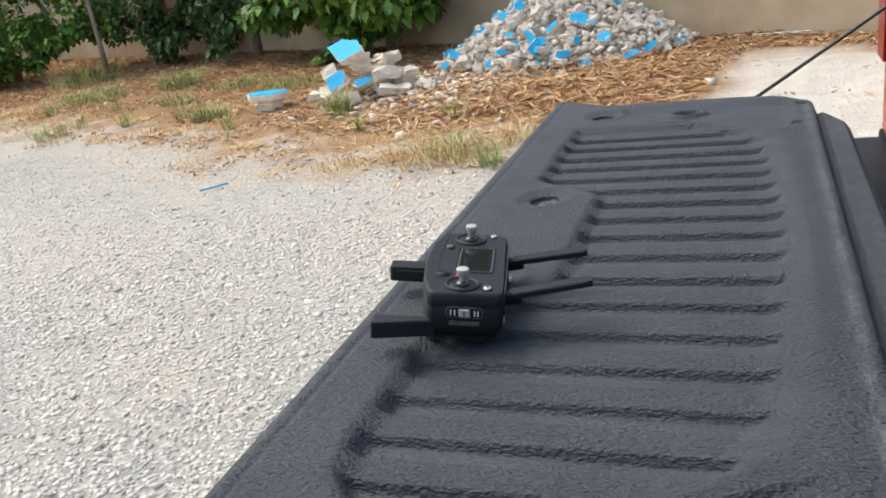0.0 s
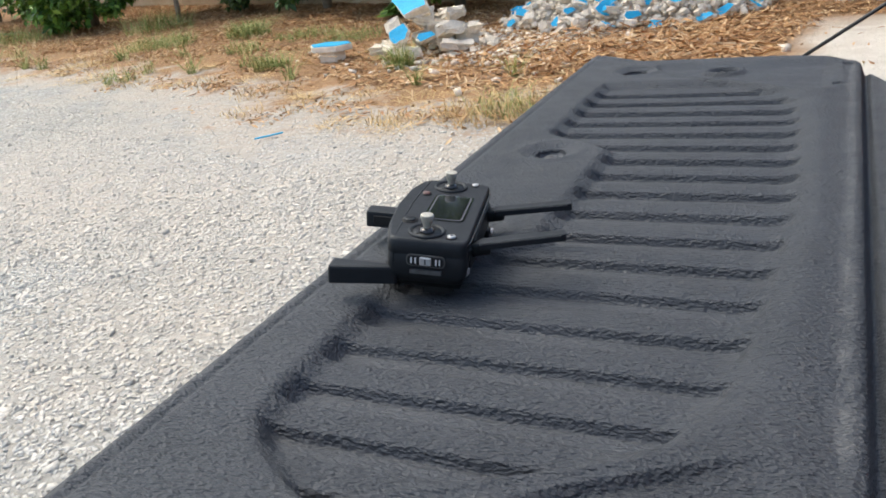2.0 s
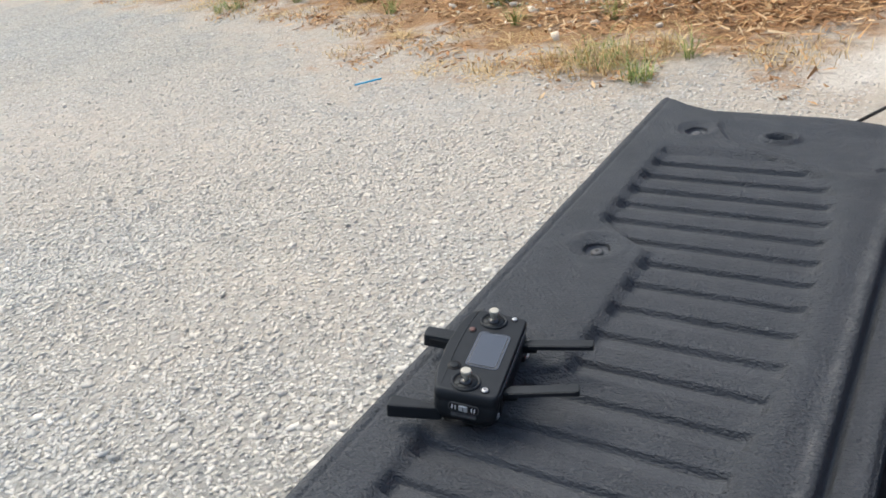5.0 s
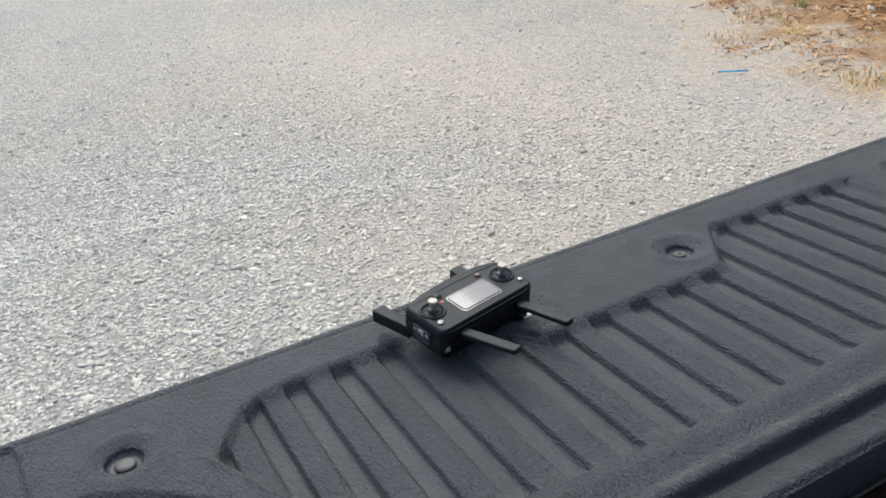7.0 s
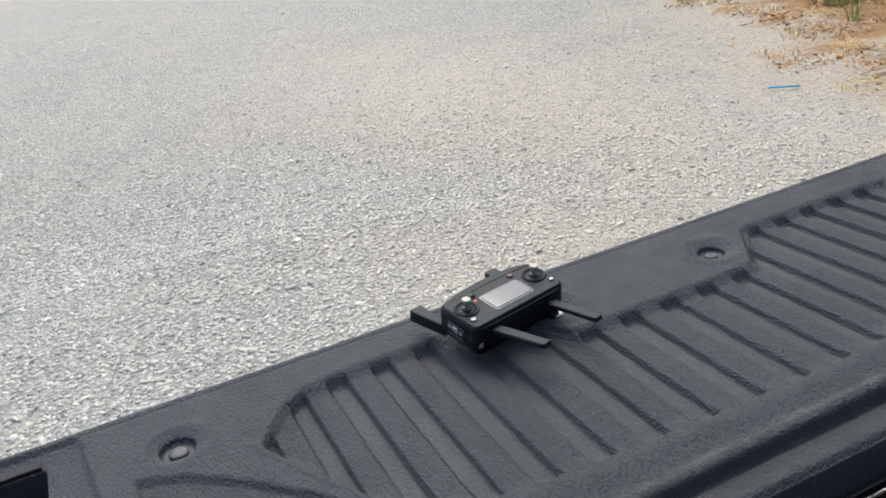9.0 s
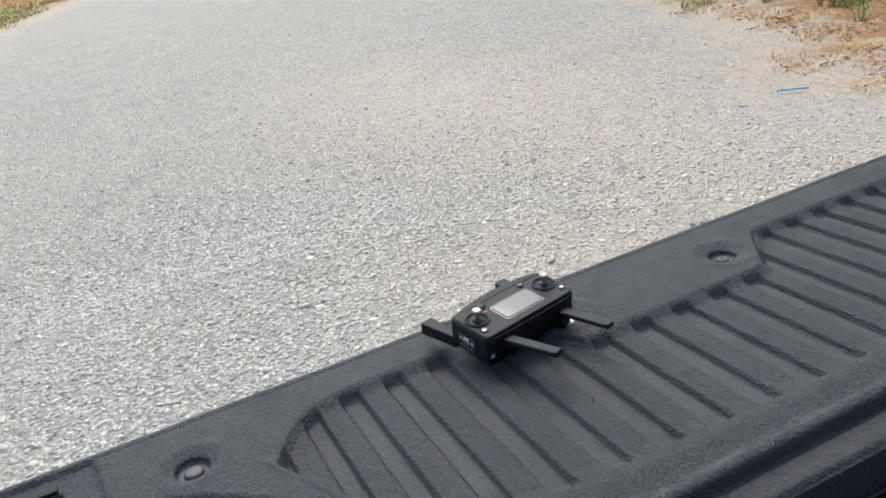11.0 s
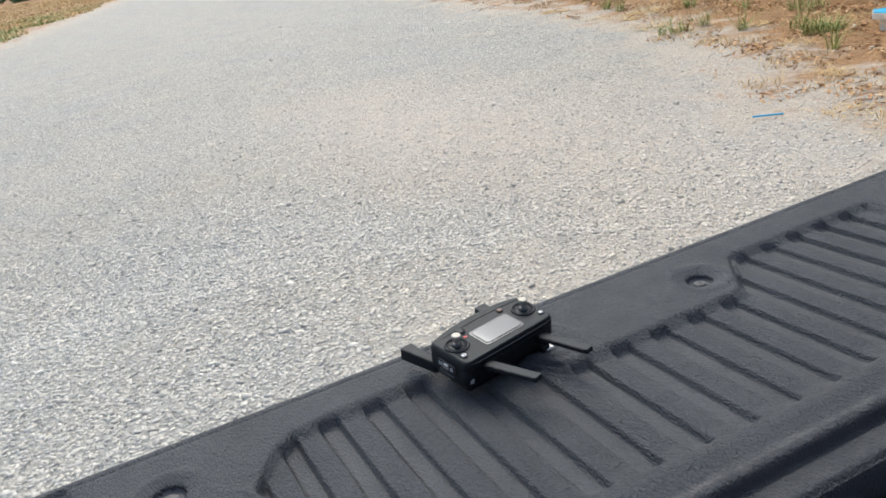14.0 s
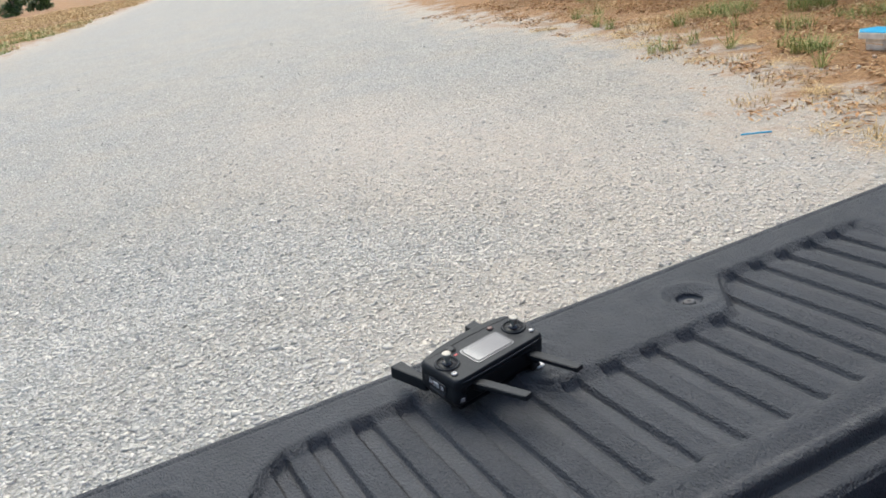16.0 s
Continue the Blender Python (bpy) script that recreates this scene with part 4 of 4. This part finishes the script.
def make_straw():
    """Dry stalks raked up in front of the heap."""
    rng = np.random.RandomState(77)
    n = 3600
    x, y = rng.normal(-0.9, 0.65, n), rng.normal(4.75, 0.5, n)
    x = np.where(x > 0.05, x - 0.9, x)
    L, a = rng.uniform(0.04, 0.13, n), rng.uniform(0, 6.28, n)
    z = ground_height(x, y) + rng.uniform(0.01, 0.07, n)
    f = np.stack([np.cos(a), np.sin(a), rng.normal(0, 0.25, n)], 1) * L[:, None]
    w = np.stack([-np.sin(a), np.cos(a), rng.normal(0, 0.6, n)], 1) * rng.uniform(0.003, 0.007, n)[:, None]
    b = np.stack([x, y, z], 1)
    v = np.stack([b - w, b + w, b + f + w * 0.4, b + f - w * 0.4], 1).reshape(-1, 3)
    t = (np.array([(0, 1, 2), (0, 2, 3)])[None] + (np.arange(n) * 4)[:, None, None]).reshape(-1, 3)
    tagged(part("dry_stalks", tri_mesh("dry_stalks", v, t), LEAF_DRY, None), "dry tan stalks and leaves heaped before the rubble", "dry stalks", kind="stuff")


def blades(cx, cy, n, spread, height, rng, w=0.0026, lay=1.0):
    a, r = rng.uniform(0, 6.28, n), spread * np.sqrt(rng.uniform(0, 1, n))
    bx, by = cx + r * np.cos(a), cy + r * np.sin(a)
    bz = ground_height(bx, by) - 0.005
    yaw, h = rng.uniform(0, 6.28, n), height * (0.22 + 0.95 * rng.beta(1.3, 1.8, n))
    out = h * rng.uniform(0.3, 2.2, n) * lay
    s = np.stack([-np.sin(yaw) * w, np.cos(yaw) * w, np.zeros(n)], 1)
    b = np.stack([bx, by, bz], 1)
    f = np.stack([np.cos(yaw), np.sin(yaw), np.zeros(n)], 1)
    mid = b + f * (out * 0.38)[:, None] + np.array([0, 0, 1]) * (h * 0.68)[:, None]
    tip = b + f * out[:, None] + np.array([0, 0, 1]) * (h * rng.uniform(0.55, 1.0, n))[:, None]
    v = np.stack([b - s, b + s, mid + s * 0.8, mid - s * 0.8, tip], 1).reshape(-1, 3)
    t = (np.array([(0, 1, 2), (0, 2, 3), (3, 2, 4)])[None] + (np.arange(n) * 5)[:, None, None]).reshape(-1, 3)
    return v, t


def make_grass():
    rng = np.random.RandomState(17)
    for name, mat, label, tufts in (
        ("green_grass", GRASS_GREEN, "sparse green weeds and grass tufts on dry earth", [(-6.1, 6.2, 0.45, 0.13, 480), (-5.2, 6.5, 0.4, 0.15, 420), (-3.75, 4.8, 0.24, 0.11, 240), (-2.45, 4.55, 0.16, 0.15, 160), (-1.2, 3.3, 0.24, 0.12, 120), (-4.6, 5.6, 0.3, 0.14, 140), (-7.2, 7.4, 0.5, 0.2, 260), (-5.1, 4.5, 0.2, 0.12, 90), (-9.5, 7.4, 0.7, 0.16, 500), (-4.3, 6.2, 0.5, 0.08, 300), (-3.6, 5.9, 0.4, 0.07, 260), (-0.9, 3.05, 0.1, 0.12, 60)]),
        ("dry_grass", GRASS_DRY, "dry straw coloured grass along the gravel edge", [(-1.3, 3.25, 0.34, 0.10, 200), (-1.0, 3.5, 0.35, 0.10, 120), (-0.8, 4.2, 0.5, 0.06, 120), (-6.4, 5.7, 0.6, 0.07, 220), (-4.1, 4.35, 0.3, 0.05, 90), (-3.2, 3.95, 0.35, 0.05, 90), (-2.5, 3.6, 0.35, 0.045, 80), (-1.8, 3.2, 0.3, 0.05, 80), (-5.6, 5.3, 0.5, 0.06, 130), (-8.4, 6.6, 0.8, 0.08, 220), (-0.2, 3.5, 0.5, 0.06, 120), (-3.0, 3.4, 0.2, 0.04, 50), (-4.9, 4.35, 0.25, 0.05, 60), (-24, -2.5, 1.6, 0.12, 900)])):
        vs, ts, k = [], [], 0
        # low straw mats and lone weeds scattered along the edge of the gravel
        for _ in range(24 if name == "dry_grass" else 14):
            cx = rng.uniform(-8.5, -0.3)
            cy = float(np.interp(cx, EDGE_X, EDGE_Y)) + rng.uniform(0.15, 1.1)
            tufts.append((cx, cy, rng.uniform(0.10, 0.30), 0.024, 110) if name == "dry_grass" else (cx, cy + 0.35, 0.07, 0.16, 34))
        for cx, cy, spread, height, n in tufts:
            v, t = blades(cx, cy, int(n * 1.2), spread * rng.uniform(0.45, 0.95), height * rng.uniform(1.2, 1.7), rng, 0.0023, 4.0 if height < 0.03 else 1.0)
            vs.append(v)
            ts.append(t + k)
            k += len(v)
        tagged(part(name, tri_mesh(name, np.concatenate(vs), np.concatenate(ts)), mat, None), label, "grass", kind="stuff")


def make_roadside():
    rng = np.random.RandomState(23)
    for name, mat, label, n, lo, hi, reach in (
        ("green_grass", GRASS_GREEN, "patches of green grass beside the gravel track", 70, 1.2, 4.0, 24.0),
        ("dry_grass", GRASS_DRY, "dry brown and straw grass beside the gravel track", 700, 0.8, 20.0, 75.0)):
        vs, ts, k = [], [], 0
        for i in range(n):
            x = -20.5 - reach * rng.uniform() ** 1.4
            y = -1.9 + (-22 - x) * 0.26 - rng.uniform(lo, hi)
            v, t = blades(x, y, 110, 0.8, 0.17, rng, 0.014)
            vs.append(v)
            ts.append(t + k)
            k += len(v)
        tagged(part(name, tri_mesh(name, np.concatenate(vs), np.concatenate(ts)), mat, None), label, "grass", kind="stuff")


make_wall()
make_roadside()
HIGH = [(0.2, 0.2, 2.3, 0.9), (-0.7, 0.4, 3.2, 1.0), (0.8, 0.5, 3.4, 1.0), (0.0, 0.3, 4.4, 1.0)]
TOPS = [(0.6, 0.1, 2.8, 0.9), (-0.6, 0.0, 2.6, 0.9), (0.0, 0.0, 3.5, 0.9), (1.2, 0.2, 3.6, 0.9), (-1.3, 0.2, 3.8, 0.9), (1.9, 1.7, 4.6, 1.0), (0.7, 1.6, 5.0, 1.1), (1.4, 1.8, 5.9, 1.1), (2.5, 1.7, 3.9, 0.9)]
make_tree(-3.2, 7.45, [(0.0, -0.35, 0.62, 0.45), (-0.5, -0.25, 0.7, 0.45), (0.45, -0.35, 0.72, 0.45), (-0.95, 0.0, 0.62, 0.45), (0.1, -0.5, 0.95, 0.5)] + HIGH + TOPS, 27000, 0.16, LEAF_GREEN, 51, "leafy green tree overhanging the rubble by the wall", 0.06, (0, 0), 3.2)
make_tree(-9.3, 8.4, [(0.0, -0.3, 0.55, 0.7), (-1.2, -0.2, 0.6, 0.8), (1.0, -0.1, 0.75, 0.6), (0.3, -0.7, 0.45, 0.5), (-2.2, 0.0, 0.7, 0.9), (0.4, -0.4, 1.2, 0.8), (1.2, -0.1, 0.55, 0.45)] + HIGH, 12000, 0.12, LEAF_GREEN, 52, "dense green tree with low branches by the wall", 0.07, (0, 0), 3.2)
make_tree(-7.4, 8.0, [(0.2, 0.3, 1.7, 0.6), (-0.3, 0.2, 2.2, 0.6), (0.1, 0.5, 2.9, 0.7)], 2200, 0.11, LEAF_GREEN, 53, "slim young tree with a thin bare trunk", 0.035, (-0.12, 0.1), 2.4)
make_tree(-5.3, 8.25, [(0.0, 0.0, 0.6, 0.5), (-0.9, 0.1, 0.55, 0.6), (0.9, -0.1, 0.6, 0.5), (-1.7, 0.3, 0.6, 0.5), (0.2, 0.0, 1.2, 0.8)] + HIGH, 8000, 0.11, LEAF_SHADED, 54, "dark shaded tree against the wall", 0.06, (0, 0), 3.2)
make_tree(-6.9, 8.75, [(-0.8, 0.2, 0.75, 0.5), (0.8, -0.1, 0.85, 0.5), (0.0, 0.0, 1.2, 0.7)] + HIGH, 5500, 0.11, LEAF_SHADED, 56, "dark leafy shrub shading the wall", 0.05, (0, 0), 3.0)
make_tree(-13.5, 10.2, [(0.0, 0.0, 0.8, 1.0), (1.4, -0.2, 0.8, 0.9), (-1.5, 0.1, 0.9, 1.1)] + HIGH, 6500, 0.13, LEAF_SHADED, 55, "dark bushy tree at the far end of the wall", 0.07, (0, 0), 3.2)
for k, (tx, ty) in enumerate(((-115.0, 1.0), (-128.0, 4.6), (-121.0, -2.6))):
    make_tree(tx, ty, [(0.0, 0.0, 0.9, 1.3), (1.5, 0.3, 1.1, 1.2), (-1.4, 0.2, 1.0, 1.2)] + HIGH, 4200, 0.35, LEAF_SHADED, 60 + k, "dark bushy roadside tree beyond the gravel", 0.1, (0, 0), 3.2)
make_rubble()
make_litter()
make_grass()
make_straw()
